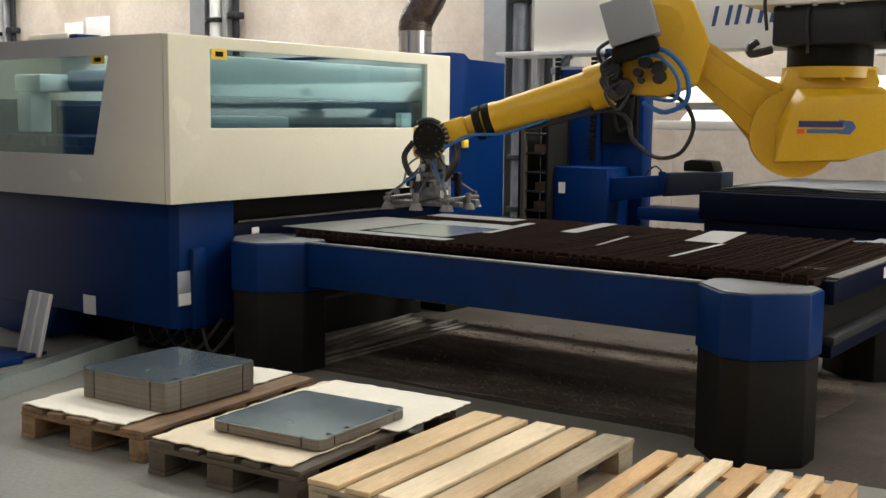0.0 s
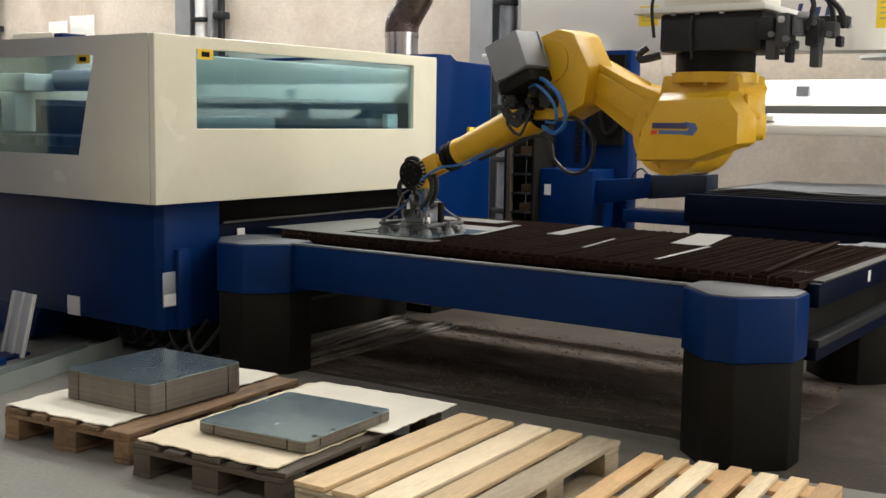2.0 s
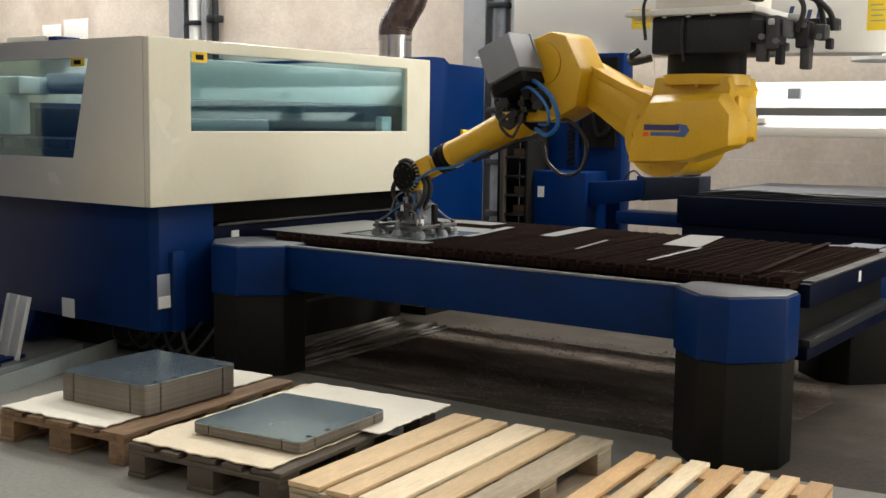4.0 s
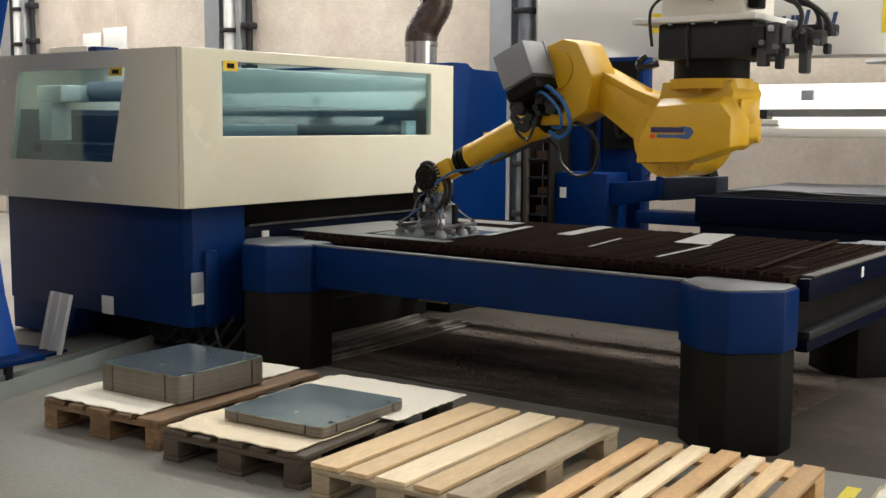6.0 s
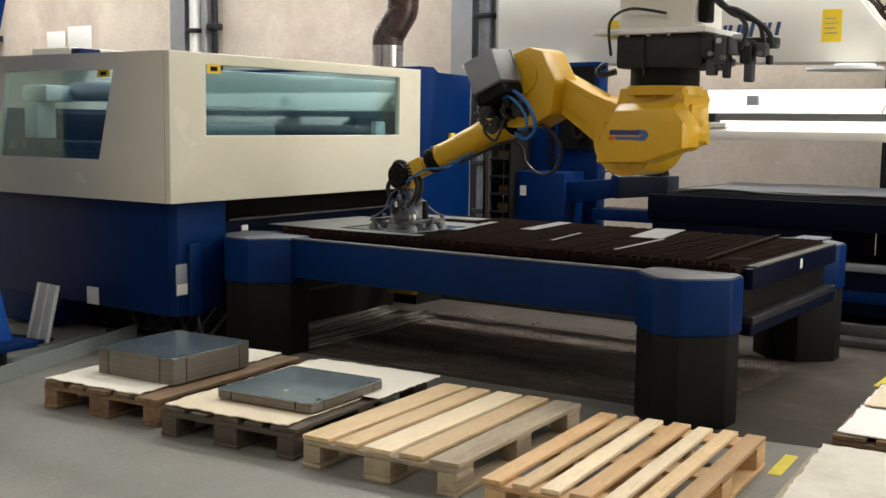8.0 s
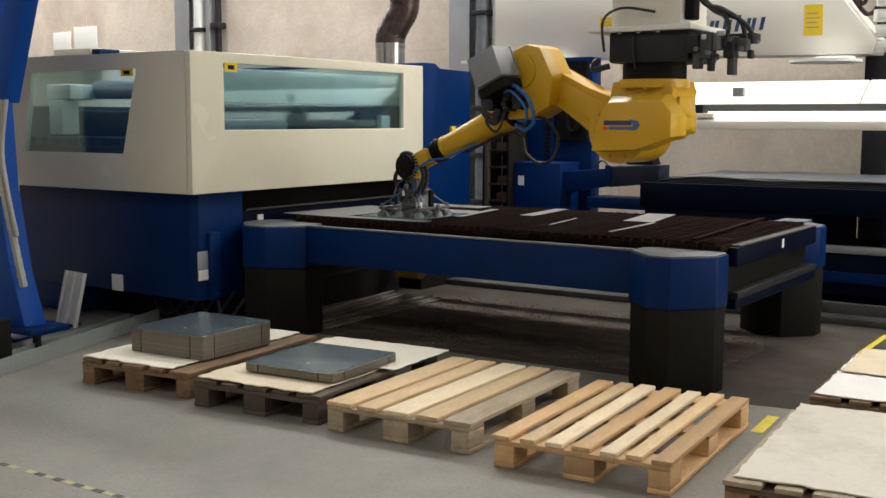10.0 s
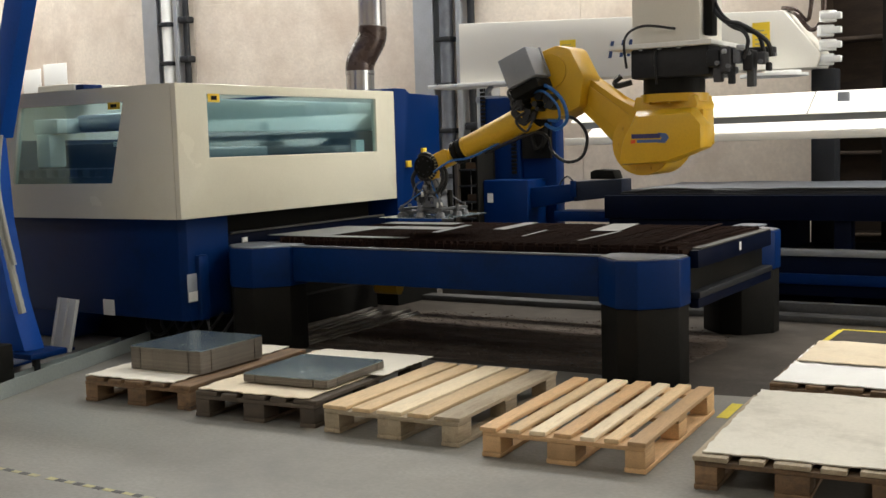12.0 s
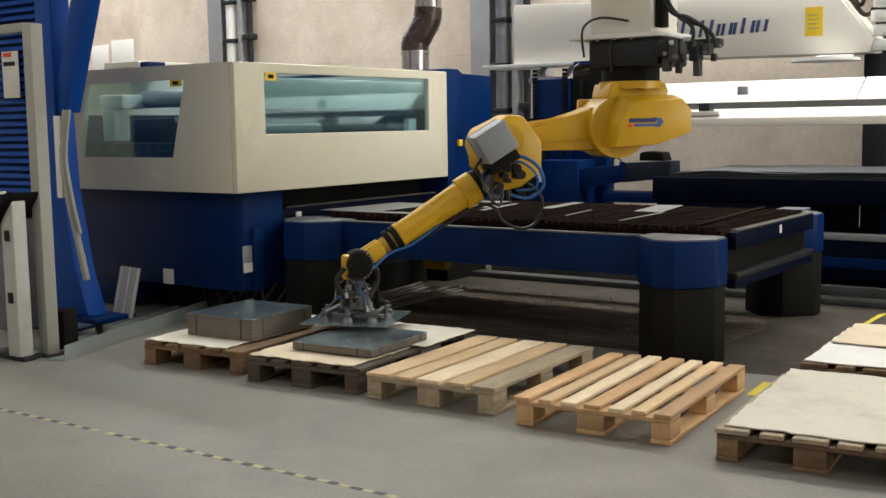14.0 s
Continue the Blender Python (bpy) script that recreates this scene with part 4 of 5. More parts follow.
# wall columns with pipes
def wall_column(x, label, m_pipe):
    c = thing("wall_column", label, "steel column", pose(x, 7.2, 0), "steel columns on the wall")
    bm = nb()
    box(bm, (-0.14, 0.0, 0), (0.14, 0.012, 7.0))
    box(bm, (-0.14, 0.188, 0), (0.14, 0.2, 7.0))
    box(bm, (-0.01, 0.012, 0), (0.01, 0.188, 7.0))
    part("profile", bm, M_GALV, c)
    part("pale_pipe", cyl(nb(), (0.28, 0.08, 0), (0.28, 0.08, 7.0), 0.085), m_pipe, c, "painted vertical pipe")
    part("dark_pipe", cyl(nb(), (0.62, 0.1, 0), (0.62, 0.1, 7.0), 0.045), M_DARK, c)
    part("cable_tray", box(nb(), (0.45, 0.02, 0), (0.52, 0.18, 7.0), 0.004), M_GALV, c)
    for k in range(12):
        z = 0.5 + 0.55 * k
        part("clamp", box(nb(), (0.18, -0.02, z), (0.38, 0.18, z + 0.06), 0.01), M_DARK, c)
        part("clamp", box(nb(), (0.54, 0.02, z + 0.03), (0.70, 0.18, z + 0.12), 0.015), M_DARK, c)
    return c


wall_column(-8.68, "grey steel wall column with white and dark pipes", M_WHITE)
wall_column(-4.00, "grey steel wall column with grey and dark pipes", M_GREYTOP)
wall_column(-13.6, "grey steel wall column with white and dark pipes", M_WHITE)
for x0, x1, z0, z1 in ((-11.80, -11.37, 2.30, 2.84), (-11.29, -10.75, 2.30, 2.90)):
    solid("wall_sheet", box(nb(), (x0, 7.385, z0), (x1, 7.398, z1), 0.002), M_WHITE, "plain white sheet fixed to the concrete wall", "sign", group="sheets on the wall")

# exhaust duct on the machine
du = thing("exhaust_duct", "shiny steel exhaust duct with a brown flexible elbow", "duct", pose(-3.2, 4.78, 0))
part("stub", cyl(nb(), (0, 0, 1.95), (0, 0, 2.22), 0.14, None, 28), M_DUCT, du, "shiny spiral duct")
part("collar", cyl(nb(), (0, 0, 2.19), (0, 0, 2.225), 0.146, None, 28), M_DUCT, du)
part("flexible_elbow", tube(nb(), [(0, 0, 2.18), (0.0, 0.01, 2.30), (0.05, 0.04, 2.42), (0.10, 0.08, 2.54), (0.11, 0.09, 2.66)], 0.142, 24, 0.025), M_DUCTB, du, "brown ribbed flexible elbow")
part("upper_pipe", cyl(nb(), (0.11, 0.09, 2.64), (0.11, 0.09, 7.0), 0.138, None, 28), M_DUCT, du, "shiny spiral duct")

# ---- blue frame and control stand at the side ----
gd = thing("blue_press_frame", "bright blue steel machine frame with louvred panel and brace", "machine frame", pose(-3.16, 0.40, 0))
bm = nb()
prism(bm, [(-0.14, 0.16), (0.30, 0.16), (0.17, 0.5), (0.06, 1.05), (0.03, 1.62), (0.05, 3.2), (-0.14, 3.2)], "y", 0, 0.16, 0.008)
part("upright", bm, M_BLUE2, gd)
bm = nb()
prism(bm, [(0.03, 1.60), (0.15, 1.60), (0.75, 3.2), (0.55, 3.2), (0.03, 1.78)], "y", 0.02, 0.13, 0.006)
part("brace", bm, M_BLUE2, gd, "blue diagonal brace")
part("base_beam", box(nb(), (-0.7, -0.05, 0.12), (0.42, 0.25, 0.159), 0.008), M_BLUE, gd, "dark blue base plate")
part("foot", cyl(nb(), (0.30, 0.08, 0.0), (0.30, 0.08, 0.119), 0.028, None, 14), M_DARK, gd)
part("foot_pad", cyl(nb(), (0.30, 0.08, 0.0), (0.30, 0.08, 0.015), 0.06, None, 16), M_DARK, gd)
part("foot", cyl(nb(), (-0.55, 0.08, 0.0), (-0.55, 0.08, 0.119), 0.028, None, 14), M_DARK, gd)
lp = part("louvre_panel", box(nb(), (-1.2, 0.10, 0.2), (-0.15, 0.14, 3.2), 0.004), M_BLUE, gd, "blue louvred side panel")
for k in range(42):
    z = 0.35 + 0.055 * k
    o = part("louvre", box(nb(), (-1.15, 0.06, -0.018), (-0.20, 0.075, 0.018), 0.003), M_BLUE2, lp)
    o.location = (0, 0.01, z)
    o.rotation_euler = (radians(-28), 0, 0)
sg = part("notice", box(nb(), (-0.62, 0.035, 1.72), (-0.42, 0.042, 2.06), 0.002), M_PAPER, gd, "white notice with a red head")
part("notice_head", box(nb(), (-0.60, 0.031, 2.02), (-0.50, 0.0345, 2.05)), M_LOGOR, sg)
part("notice_bar", box(nb(), (-0.60, 0.031, 1.955), (-0.46, 0.0345, 1.985)), M_DARK, sg)
bm = nb()
tube(bm, [(0.13, 0.02, 1.62), (0.10, 0.0, 1.3), (0.14, 0.0, 1.0), (0.22, 0.0, 0.7), (0.27, 0.02, 0.42)], 0.024, 8, 0.12)
tube(bm, [(0.17, 0.02, 1.62), (0.13, 0.0, 1.3), (0.18, 0.0, 1.0), (0.25, 0.0, 0.75)], 0.014, 8)
part("cable", bm, M_POST, gd, "pale grey corrugated cables")
part("white_box", box(nb(), (0.035, -0.02, 1.0), (0.10, -0.001, 1.58), 0.004), M_WHITE, gd)
gp2 = thing("guard_post", "grey square steel guard post on a base plate", "post", pose(-2.62, -0.10, 0))
part("post", box(nb(), (-0.045, -0.045, 0.012), (0.045, 0.045, 2.16), 0.005), M_POST, gp2)
part("base_plate", box(nb(), (-0.1, -0.1, 0.001), (0.1, 0.1, 0.012), 0.003), M_DARK, gp2)
part("post_arm", box(nb(), (-0.9, -0.03, 2.11), (-0.046, 0.03, 2.17), 0.004), M_POST, gp2)
solid("floor_block", box(nb(), (-0.11, -0.07, 0), (0.11, 0.07, 0.27), 0.012), M_BLACK, "black block standing on the floor beside a post", "block", pose(-2.78, 0.09, 0.001, 0, 0, 12))
cs = thing("control_stand", "white control stand with a dark slanted top", "control stand", pose(-2.70, -0.29, 0))
part("column", prism(nb(), [(-0.02, 0.03), (0.11, 0.03), (0.11, 1.04), (0.0, 0.92), (-0.02, 0.9)], "y", -0.05, 0.05, 0.008), M_STAND, cs)
part("back_box", box(nb(), (-0.34, -0.02, 0.18), (-0.021, 0.2, 0.93), 0.01), M_GREYTOP, cs)
part("slanted_top", prism(nb(), [(-0.36, 0.78), (-0.03, 0.9), (0.10, 1.05), (0.12, 1.09), (-0.05, 1.07), (-0.36, 0.93)], "y", -0.10, 0.2, 0.006), M_BLACK, cs, "black slanted control top")
for z in (0.78, 0.38):
    part("latch", box(nb(), (0.03, -0.066, z), (0.07, -0.049, z + 0.07), 0.004), M_DARK, cs)
for k in range(3):
    part("push_button", cyl(nb(), (-0.16 + 0.07 * k, -0.02, 1.03 + 0.015 * k), (-0.165 + 0.07 * k, -0.02, 1.065 + 0.015 * k), 0.02, None, 12), M_LOGOR if k == 0 else M_WHITE, cs)
part("foot", box(nb(), (-0.3, -0.04, 0.0), (0.13, 0.12, 0.029), 0.004), M_DARK, cs)

# ---- hanging robot ----
BY, BZ, D1, H2, A2, OFF, A3 = 2.373, 1.741, 0.149, 0.300, 0.783, 0.169, 1.217
# seconds, carriage along x, turn, arm and forearm angles
JOINTS = ((0.0, 1.075, 203.0, 37.6, -17.2), (0.45, 1.40, 182.0, 38.6, -14.8), (0.8, 1.05, 177.2, 34.6, -18.2), (1.0, 0.775, 176.1, 32.0, -20.5),
          (1.5, 0.589, 175.6, 28.75, -23.5), (11.1, 0.589, 175.6, 28.75, -23.5), (11.5, 0.612, 175.6, 32.2, -19.3), (12.0, 0.99, 179.5, 38.5, -21.9),
          (12.12, 1.02, 184.0, 39.0, -22.0), (12.5, 0.78, 206.0, 35.5, -20.4), (13.0, 0.397, 228.0, 32.0, -21.0), (13.5, 0.392, 228.3, 21.9, -26.3),
          (14.0, 0.387, 228.5, -5.0, -31.0))

beam = solid("gantry_beam", box(nb(), (-20, 2.05, 3.6), (9.6, 2.48, 4.1), 0.01), M_BLUE2, "long blue overhead gantry beam", "gantry beam", kind="structure")
rb = thing("hanging_robot", "yellow six-axis robot hanging from a white gantry column", "robot", pose(0.573, BY, 0))
col = part("gantry_column", box(nb(), (-0.20, -0.20, 2.045), (0.24, 0.22, 3.6), 0.02), M_CREAM2, rb, "white gantry column")
part("mount_plate", box(nb(), (-0.32, -0.27, 2.015), (0.33, 0.28, 2.044), 0.004), M_WHITE, rb)
bm = nb()
box(bm, (-0.20, -0.22, 1.835), (0.30, 0.24, 2.014), 0.015)
part("mount_box", bm, M_DARK, rb, "dark steel mounting box")
part("neck", cyl(nb(), (0, 0, 1.739), (0, 0, 1.835), 0.19, None, 32), M_BLACK, rb, "black robot neck")
for x, y, z, sx, sy, sz, mt in ((0.33, -0.19, 1.93, .07, .13, .10, M_DARK), (0.40, -0.18, 1.92, .06, .12, .15, M_RUBBER), (0.46, -0.16, 1.94, .05, .10, .09, M_GREYTOP),
                                (0.52, -0.14, 1.91, .06, .10, .12, M_DARK), (0.59, -0.12, 1.92, .05, .08, .07, M_RUBBER), (0.35, -0.2, 1.84, .05, .06, .10, M_RUBBER),
                                (0.43, -0.2, 1.82, .035, .05, .09, M_DARK), (0.53, -0.14, 1.81, .045, .06, .11, M_RUBBER), (0.38, -0.12, 1.86, .12, .05, .04, M_GREYTOP),
                                (0.62, -0.1, 1.87, .03, .05, .05, M_DARK), (0.48, 0.02, 1.97, .28, .1, .05, M_DARK), (0.49, -0.22, 1.985, .05, .03, .03, M_GALV), (0.40, -0.25, 1.965, .03, .02, .03, M_GALV)):
    part("valve_unit", box(nb(), (x - sx / 2, y - sy / 2, z - sz / 2), (x + sx / 2, y + sy / 2, z + sz / 2), 0.008), mt, rb, "small valve unit with fittings")
for x, y, z in ((0.36, -0.265, 1.90), (0.42, -0.25, 1.88), (0.53, -0.20, 1.95), (0.59, -0.17, 1.90), (0.645, -0.1, 1.94)):
    part("fitting", cyl(nb(), (x, y, z), (x, y + 0.05, z), 0.014, 0.010, 10), M_GREYTOP, rb)
for x in (-0.12, 0.0, 0.12):
    part("plate_bolt", cyl(nb(), (x, -0.245, 2.003), (x, -0.245, 2.0145), 0.013, None, 8), M_GALV, rb)
bm = nb()
tube(bm, [(-0.03, -0.232, 2.0), (-0.035, -0.236, 1.93), (-0.03, -0.232, 1.85), (-0.035, -0.21, 1.80)], 0.006, 8, 0.15)
part("thin_hose", bm, M_HOSEK, rb, "thin dark air hose")
bm = nb()
tube(bm, [(0.24, -0.1, 2.3), (0.36, -0.14, 2.16), (0.48, -0.18, 2.12), (0.62, -0.16, 2.02), (0.64, -0.12, 1.93)], 0.014, 8)
tube(bm, [(0.24, 0.0, 2.25), (0.40, -0.08, 2.12), (0.56, -0.12, 2.06), (0.60, -0.12, 1.92)], 0.014, 8)
tube(bm, [(0.24, -0.06, 2.4), (0.34, -0.12, 2.2), (0.52, -0.2, 2.05), (0.50, -0.2, 1.92)], 0.012, 8)
tube(bm, [(-0.20, -0.28, 1.9), (-0.20, -0.30, 2.08), (-0.10, -0.26, 2.15), (0.1, -0.24, 2.12)], 0.008, 6)
tube(bm, [(-0.27, -0.2, 1.86), (-0.30, -0.22, 1.83), (-0.28, -0.24, 1.80), (-0.2, -0.2, 1.82)], 0.018, 6)
part("hose", bm, M_HOSEK, rb)
part("black_duct", box(nb(), (0.245, -0.16, 2.075), (0.30, -0.06, 2.9), 0.01), M_BLACK, rb)

# turning shoulder, built about the neck's foot
sh = part("shoulder", prism(nb(), [(0.20, -0.012), (-0.19, -0.012), (-0.19, -0.07), (-0.20, -0.11), (-0.20, -0.30), (-0.12, -0.36), (0.10, -0.36), (0.22, -0.10)], "y", -0.16, 0.15, 0.012), M_YELLOW, rb, "yellow cast shoulder")
part("collar", cyl(nb(), (0, 0, -0.05), (0, 0, 0.0), 0.21, None, 36), M_YELLOW, sh)
# side cover with slanted facets, from a wide rear outline to a smaller front face
rear = [(0.24, 1.34), (0.235, 1.50), (0.155, 1.672), (-0.20, 1.68), (-0.295, 1.56), (-0.295, 1.44), (-0.06, 1.35)]
face = [(0.235, 1.346), (0.21, 1.49), (0.125, 1.63), (-0.225, 1.648), (-0.285, 1.575), (-0.285, 1.435), (-0.06, 1.36)]
bm = nb()
vr = [bm.verts.new((x, 0.15, z - 1.771)) for x, z in rear]
vm = [bm.verts.new((x, 0.235, z - 1.771)) for x, z in rear]
vf = [bm.verts.new((x, 0.33, z - 1.771)) for x, z in face]
bm.faces.new(vr)
bm.faces.new(vf[::-1])
for a, b in ((vr, vm), (vm, vf)):
    for k in range(7):
        bm.faces.new((a[k], b[k], b[(k + 1) % 7], a[(k + 1) % 7]))
bmesh.ops.recalc_face_normals(bm, faces=bm.faces)
bmesh.ops.bevel(bm, geom=list(bm.edges), offset=0.007, segments=2, profile=0.5, affect="EDGES", clamp_overlap=True)
pl = part("side_cover", bm, M_YELLOW, sh, "faceted yellow side cover with a small logo")
bm = nb()
prism(bm, [(0.31, -0.11), (-0.10, -0.10), (-0.19, -0.20), (-0.19, -0.32), (0.33, -0.40)], "y", -0.20, -0.16, 0.01)
part("far_cover", bm, M_YELLOW, sh)
part("joint_drum", cyl(nb(), (D1, -0.17, -H2), (D1, 0.17, -H2), 0.20, None, 36), M_YELLOW, sh)
for k in range(10):
    a = 2 * math.pi * k / 10
    bm = nb()
    cyl(bm, (D1 + 0.165 * math.cos(a), 0.16, -H2 + 0.165 * math.sin(a)), (D1 + 0.165 * math.cos(a), 0.178, -H2 + 0.165 * math.sin(a)), 0.012, None, 8)
    part("bolt", bm, M_YELLOW, sh)
for k in range(8):
    a = 2 * math.pi * k / 8 + 0.2
    bm = nb()
    cyl(bm, (0.185 * math.cos(a), 0.185 * math.sin(a), -0.062), (0.185 * math.cos(a), 0.185 * math.sin(a), -0.05), 0.012, None, 8)
    part("bolt", bm, M_YELLOW, sh)
part("drum_motor", cyl(nb(), (D1, -0.30, -H2), (D1, -0.17, -H2), 0.09, None, 20), M_BLACK, sh)
part("rear_lug", box(nb(), (-0.225, -0.05, -0.22), (-0.20, 0.10, -0.10), 0.01), M_YELLOW, sh)
# logo shapes on the cover: the cover faces local +y, its left in view is +x
for nm, pts, mt in (("logo_bar", [(0.195, -0.235), (0.01, -0.235), (0.01, -0.262), (0.195, -0.262)], M_LOGOD),
                    ("logo_bar", [(0.16, -0.270), (0.0, -0.270), (0.02, -0.288), (0.16, -0.288)], M_LOGOB),
                    ("logo_star", [(0.03, -0.228), (-0.03, -0.236), (-0.045, -0.262), (-0.02, -0.292), (0.03, -0.290), (0.0, -0.262)], M_LOGOB),
                    ("logo_dot", [(0.20, -0.272), (0.17, -0.270), (0.17, -0.29), (0.20, -0.292)], M_LOGOR)):
    part(nm, prism(nb(), [(x - 0.045, z - 0.008) for x, z in pts], "y", 0.3302, 0.3325), mt, sh)

# arm from shoulder to elbow
la = part("arm", prism(nb(), [(-0.10, -0.12), (0.0, -0.16), (0.14, -0.15), (0.32, -0.095), (A2 - 0.12, -0.085), (A2 + 0.06, -0.08), (A2 + 0.10, 0.0), (A2 + 0.06, 0.09), (A2 - 0.12, 0.085), (0.36, 0.08), (0.16, 0.15), (0.0, 0.16), (-0.10, 0.12)], "y", -0.12, 0.09, 0.02), M_YELLOW, rb, "yellow cast arm")
part("arm_rib", prism(nb(), [(0.16, -0.06), (A2 - 0.16, -0.045), (A2 - 0.16, 0.05), (0.16, 0.075)], "y", 0.091, 0.102, 0.004), M_YELLOW, la)
part("elbow_disc", cyl(nb(), (A2, -0.16, 0), (A2, 0.06, 0), 0.115, None, 28), M_YELLOW, la)

# forearm with elbow casting
fa = part("forearm", prism(nb(), [(-0.18, 0.07), (-0.10, 0.13), (0.12, 0.15), (0.20, 0.09), (0.215, -0.06), (0.24, -0.12), (0.24, -0.24), (0.08, -0.31), (-0.10, -0.30), (-0.20, -0.14)], "y", -0.06, 0.20, 0.022), M_YELLOW, rb, "yellow elbow casting and forearm")
part("casting_cap", cyl(nb(), (0.0, 0.0, -0.01), (0.0, 0.212, -0.01), 0.11, None, 28), M_YELLOW, fa)
part("black_ring", cyl(nb(), (0.20, 0.02, -OFF), (0.30, 0.02, -OFF), 0.10, None, 28), M_BLACK, fa)
bm = nb()
cyl(bm, (0.295, 0.02, -OFF), (0.40, 0.02, -OFF), 0.108, None, 28)
cyl(bm, (0.38, 0.02, -OFF), (0.86, 0.02, -OFF), 0.090, 0.078, 28)
cyl(bm, (0.86, 0.02, -OFF), (0.89, 0.02, -OFF), 0.082, None, 28)
part("arm_tube", bm, M_YELLOW, fa, "yellow round forearm tube")
bm = nb()
cyl(bm, (0.89, 0.02, -OFF), (1.04, 0.02, -OFF), 0.062, 0.05, 20)
box(bm, (1.02, -0.055, -OFF - 0.055), (1.20, -0.02, -OFF + 0.055), 0.012)
box(bm, (1.02, 0.05, -OFF - 0.055), (1.20, 0.085, -OFF + 0.055), 0.012)
part("wrist_fork", bm, M_YELLOW, fa)
bm = nb()
box(bm, (0.0, 0.242, -0.04), (0.22, 0.43, 0.155), 0.008)
box(bm, (-0.004, 0.225, -0.044), (0.224, 0.2415, 0.159), 0.003)
part("terminal_box", bm, M_GREYBOX, fa, "grey terminal box on the elbow")
part("box_base", box(nb(), (0.02, 0.202, -0.11), (0.23, 0.40, -0.046), 0.01), M_BLACK, fa)
bm = nb()
rr = random.Random(4)
for k in range(12):
    x, z = rr.uniform(0.02, 0.26), rr.uniform(-0.24, -0.08)
    part("connector", cyl(nb(), (x, 0.20, z), (x + rr.uniform(-0.02, 0.02), 0.30, z), rr.uniform(0.014, 0.03), None, 10), M_DARK, fa, "dark motor connector")
for k in range(7):
    z = rr.uniform(-0.2, 0.0)
    part("cable", tube(nb(), [(0.22, 0.29, z), (0.28 + rr.uniform(0, 0.04), 0.31, z - 0.03), (0.27, 0.29, z - 0.12), (0.18, 0.26, -0.22)], 0.009, 6), M_HOSEK, fa)
bm = nb()
tube(bm, [(0.10, 0.26, -0.08), (0.0, 0.33, -0.12), (-0.06, 0.33, -0.24), (-0.03, 0.30, -0.36), (0.08, 0.26, -0.38), (0.16, 0.22, -0.31)], 0.011, 8, 0.15)
tube(bm, [(0.14, 0.28, -0.10), (0.03, 0.35, -0.14), (-0.02, 0.34, -0.26), (0.02, 0.31, -0.34), (0.12, 0.24, -0.30)], 0.008, 8, 0.15)
part("blue_hose", bm, M_HOSEB, fa, "blue corrugated hose loop")
bm = nb()
tube(bm, [(0.12, 0.16, -0.26), (0.0, 0.13, -0.34), (-0.03, 0.10, -0.47), (0.06, 0.08, -0.58), (0.18, 0.08, -0.57), (0.26, 0.06, -0.46), (0.26, 0.05, -0.36), (0.36, 0.05, -OFF - 0.12), (0.75, 0.04, -OFF - 0.10)], 0.010, 8, 0.12)
part("black_hose", bm, M_HOSEK, fa, "black hose hanging in a loop")
bm = nb()
tube(bm, [(0.62, 0.05, -OFF - 0.08), (0.85, 0.08, -OFF - 0.085), (1.0, 0.10, -OFF - 0.05), (1.15, 0.12, -OFF - 0.07)], 0.008, 6)
part("thin_blue_hose", bm, M_HOSEB, fa)
bm = nb()
for x in (0.895, 0.945):
    cyl(bm, (x, 0.02, -OFF), (x + 0.035, 0.02, -OFF), 0.084, None, 16)
part("hose_clamp", bm, M_BLACK, fa)

# wrist
wr = part("wrist", box(nb(), (-0.05, -0.035, -0.10), (0.09, 0.06, 0.06), 0.02), M_YELLOW, rb, "yellow robot wrist")
part("wrist_motor", cyl(nb(), (-0.01, 0.06, 0.0), (-0.01, 0.13, 0.0), 0.078, None, 28), M_BLACK, wr, "black round wrist motor")
def arc(u, rad, y):
    return (rad * math.cos(u), y, rad * math.sin(u))


part("wrist_hose", tube(nb(), [arc(0.9 + 0.42 * k, 0.088, 0.085) for k in range(12)], 0.015, 8, 0.14), M_HOSEK, wr, "black ribbed hose wound round the wrist")
pale = nb()
for k in range(9):
    u = 2.3 + 0.24 * k
    cyl(pale, arc(u - 0.035, 0.088, 0.085), arc(u + 0.035, 0.088, 0.085), 0.0185, None, 10)
part("hose_ring", pale, M_BRASS, wr, "tarnished pale rings on the wrist hose")
for y0 in (0.03, 0.075):
    part("drop_hose", tube(nb(), [(-0.085, y0, 0.03), (-0.13, y0 - 0.01, -0.05), (-0.125, y0, -0.13), (-0.07, y0 + 0.01, -0.21)], 0.014, 8, 0.2), M_HOSEK, wr)
part("drop_hose", tube(nb(), [(0.08, 0.07, -0.02), (0.13, 0.06, -0.09), (0.11, 0.05, -0.17), (0.06, 0.04, -0.22)], 0.014, 8, 0.2), M_HOSEK, wr)
for k in range(8):
    a = 2 * math.pi * k / 8
    part("bolt", cyl(nb(), (-0.01 + 0.055 * math.cos(a), 0.13, 0.055 * math.sin(a)), (-0.01 + 0.055 * math.cos(a), 0.136, 0.055 * math.sin(a)), 0.006, None, 6), M_DARK, wr)

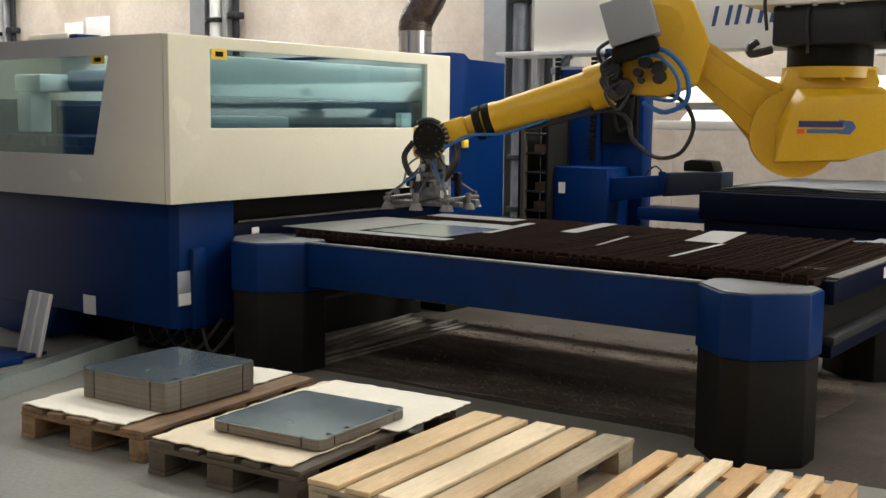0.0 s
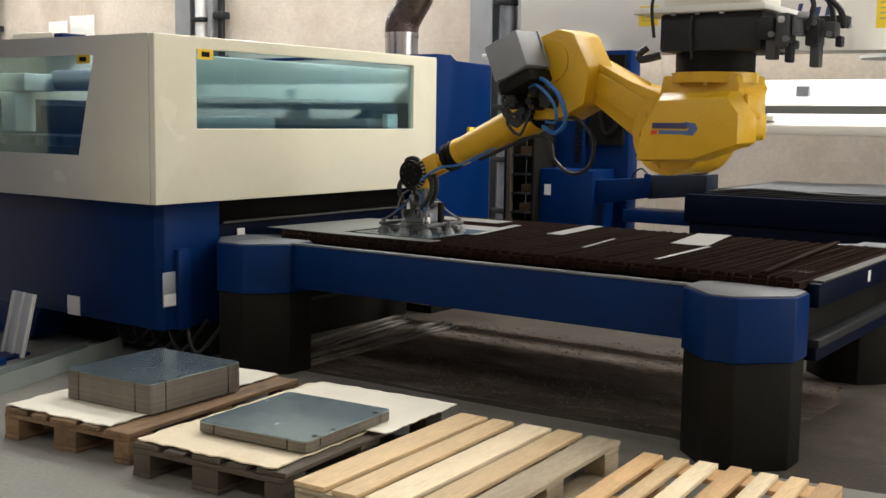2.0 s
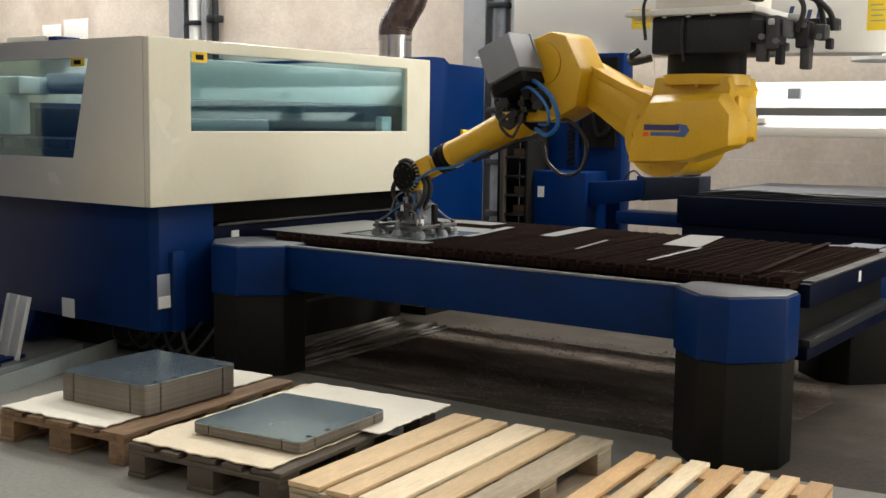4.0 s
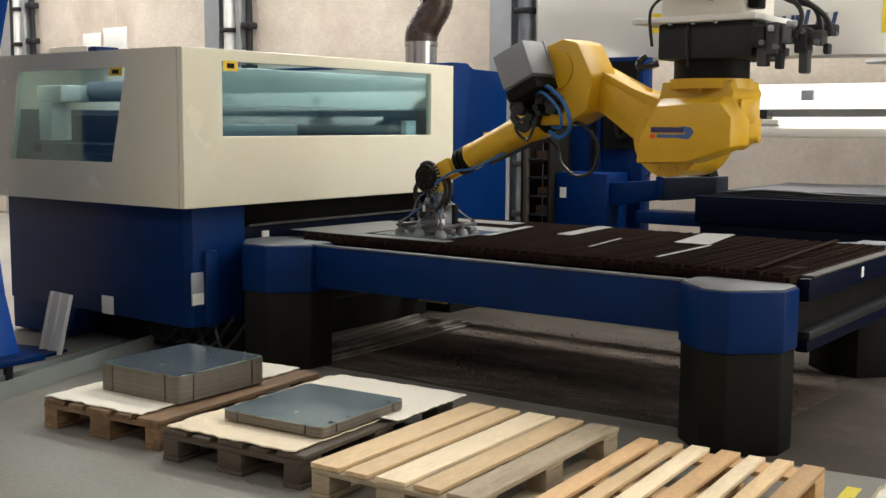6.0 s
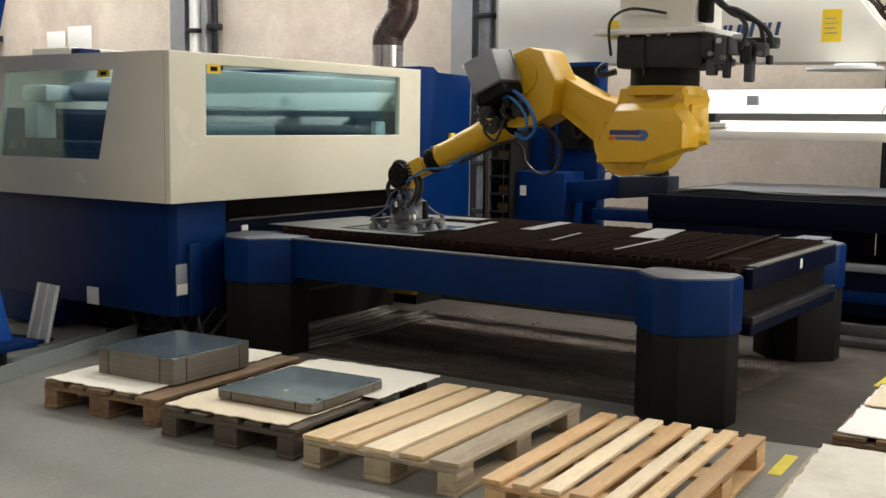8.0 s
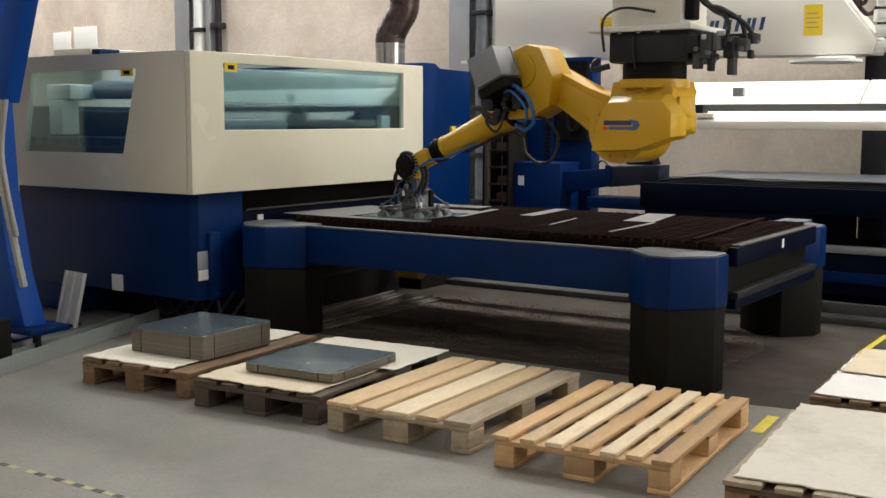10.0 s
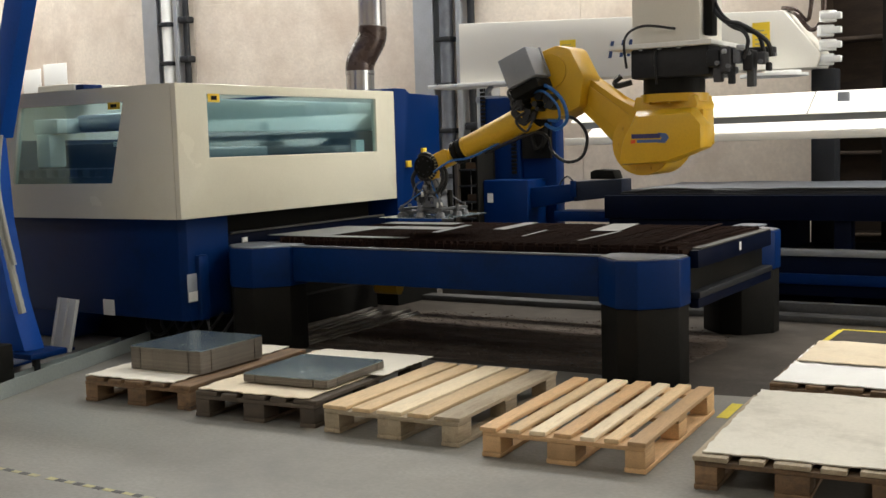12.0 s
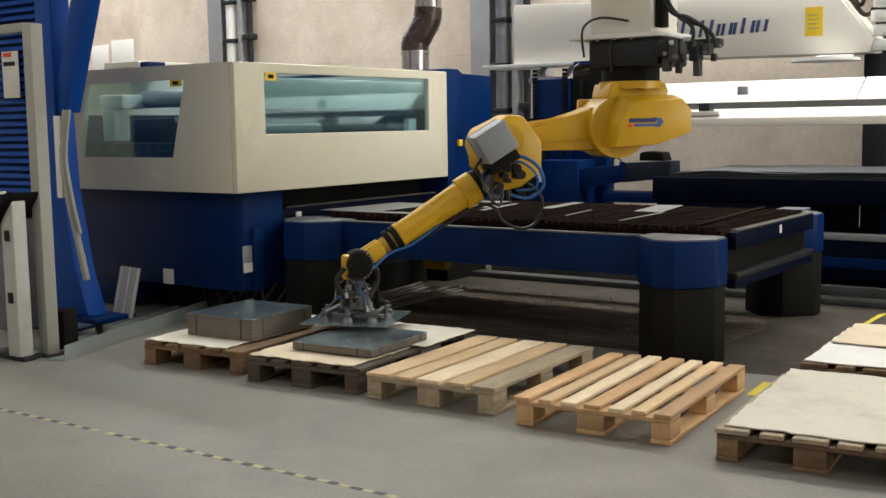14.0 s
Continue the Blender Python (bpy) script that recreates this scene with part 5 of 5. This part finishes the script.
# gripper, level, built about the wrist's centre
gr = part("gripper", box(nb(), (-0.05, -0.05, -0.17), (0.05, 0.05, -0.085), 0.01), M_GRIP, rb, "dull grey vacuum gripper frame with hoses and suction cups")
part("hub_plate", box(nb(), (-0.09, -0.08, -0.20), (0.09, 0.08, -0.171), 0.005), M_GRIP, gr)
part("valve_stack", box(nb(), (-0.075, -0.07, -0.29), (0.075, 0.07, -0.201), 0.008), M_GREYBOX, gr)
for yy in (-0.10, 0.10):
    part("rail", box(nb(), (-0.21, yy - 0.022, -0.335), (0.21, yy + 0.022, -0.310), 0.005), M_GRIP, gr)
for xx in (-0.16, 0.0, 0.16):
    part("cross_bar", box(nb(), (xx - 0.02, -0.19, -0.3095), (xx + 0.02, 0.19, -0.290), 0.005), M_GRIP, gr)
for xx, yy in ((-0.16, -0.17), (0.0, -0.18), (0.16, -0.17), (-0.16, 0.17), (0.0, 0.18), (0.16, 0.17), (-0.2, 0.0), (0.2, 0.0)):
    cup = part("suction_cup", cyl(nb(), (xx, yy, -0.352), (xx, yy, -0.322), 0.036, 0.024, 16), M_GRIP, gr)
    part("stem", cyl(nb(), (xx, yy, -0.323), (xx, yy, -0.272), 0.014, None, 10), M_GRIP, cup)
for k in range(46):
    z = rr.uniform(-0.31, -0.13)
    q = 0.055 + 0.55 * (-0.13 - z)
    x, y = rr.uniform(-q, q), rr.uniform(-q, q)
    sx, sy, sz = (rr.uniform(0.008, 0.024) for _ in range(3))
    part("fitting", box(nb(), (x - sx, y - sy, z - sz), (x + sx, y + sy, z + sz), 0.004), rr.choice((M_GREYBOX, M_GRIP, M_DARK, M_GRIP, M_PAPER)), gr)
for k in range(18):
    x, y = rr.choice((-0.16, 0, 0.16)), rr.choice((-0.17, 0.17))
    part("air_hose", tube(nb(), [(0.07 * rr.uniform(-1, 1), 0.06 * rr.uniform(-1, 1), -0.06), (x * 0.35 + rr.uniform(-0.04, 0.04), y * 0.35, -0.14 + rr.uniform(-0.03, 0.03)), (x * 0.7, y * 0.65, -0.23), (x, y, -0.28)], 0.006, 6), rr.choice((M_GRIP, M_HOSEK, M_RUBBER, M_HOSEB)), gr)
part("side_post", box(nb(), (0.13, -0.02, -0.345), (0.155, 0.02, -0.17), 0.005), M_BLACK, gr)

# the blank that the gripper takes from the table
blank = solid("steel_blank", prism(nb(), outline(0.58, 0.60), "z", -0.003, 0.0), M_STEEL, "notched galvanised steel blank held by the vacuum gripper", "metal sheet")


# ---- movement ----
def joint(t, k):
    """Smooth monotone course of one joint."""
    T, V = [r[0] for r in JOINTS], [r[k] for r in JOINTS]
    n = len(T)
    h = [T[i + 1] - T[i] for i in range(n - 1)]
    s = [(V[i + 1] - V[i]) / h[i] for i in range(n - 1)]
    d = [0.0] * n
    for i in range(1, n - 1):
        if s[i - 1] * s[i] > 0:
            a, b = 2 * h[i] + h[i - 1], h[i] + 2 * h[i - 1]
            d[i] = (a + b) / (a / s[i - 1] + b / s[i])
    d[0], d[-1] = s[0], s[-1]
    i = max(j for j in range(n - 1) if T[j] <= t + 1e-9)
    u = (t - T[i]) / h[i]
    return ((1 + 2 * u) * (1 - u) ** 2 * V[i] + u * (1 - u) ** 2 * h[i] * d[i] + u * u * (3 - 2 * u) * V[i + 1] + u * u * (u - 1) * h[i] * d[i + 1])


def motions():
    times = [round(0.1 * k, 1) for k in range(16)] + [4.0, 7.0, 9.5, 11.0] + [round(11.1 + 0.1 * k, 1) for k in range(30)]
    rows = {o: [] for o in (rb, sh, la, fa, wr, gr, blank)}
    pick = None
    for t in times:
        bx, a, j2, j3 = (joint(t, k) for k in (1, 2, 3, 4))
        turn = pose(0, 0, 0, 0, 0, a)
        p2 = turn @ Vector((D1, 0, BZ - H2))
        mA = Matrix.Translation(p2) @ turn @ pose(0, 0, 0, 0, -j2, 0)
        p3 = mA @ Vector((A2, 0, 0))
        mF = Matrix.Translation(p3) @ turn @ pose(0, 0, 0, 0, -j3, 0)
        w = mF @ Vector((A3, 0, -OFF))
        rows[rb].append((t, pose(bx, BY, 0)))
        rows[sh].append((t, pose(0, 0, BZ, 0, 0, a)))
        rows[la].append((t, mA))
        rows[fa].append((t, mF))
        rows[wr].append((t, Matrix.Translation(w) @ turn))
        rows[gr].append((t, pose(*w, 0, 0, 0.4 * (a - 175.6))))
        if pick is None and t >= 1.5:
            pick = pose(bx + w.x, BY + w.y, w.z - 0.3525)
        if t <= 11.1:
            rows[blank].append((t, None))
        else:
            rows[blank].append((t, pose(bx + w.x, BY + w.y, w.z - 0.3525, 0, 0, 0.4 * (a - 175.6))))
    rows[blank] = [(t, m or pick) for t, m in rows[blank]]
    for o, r in rows.items():
        walk(o, r)


motions()
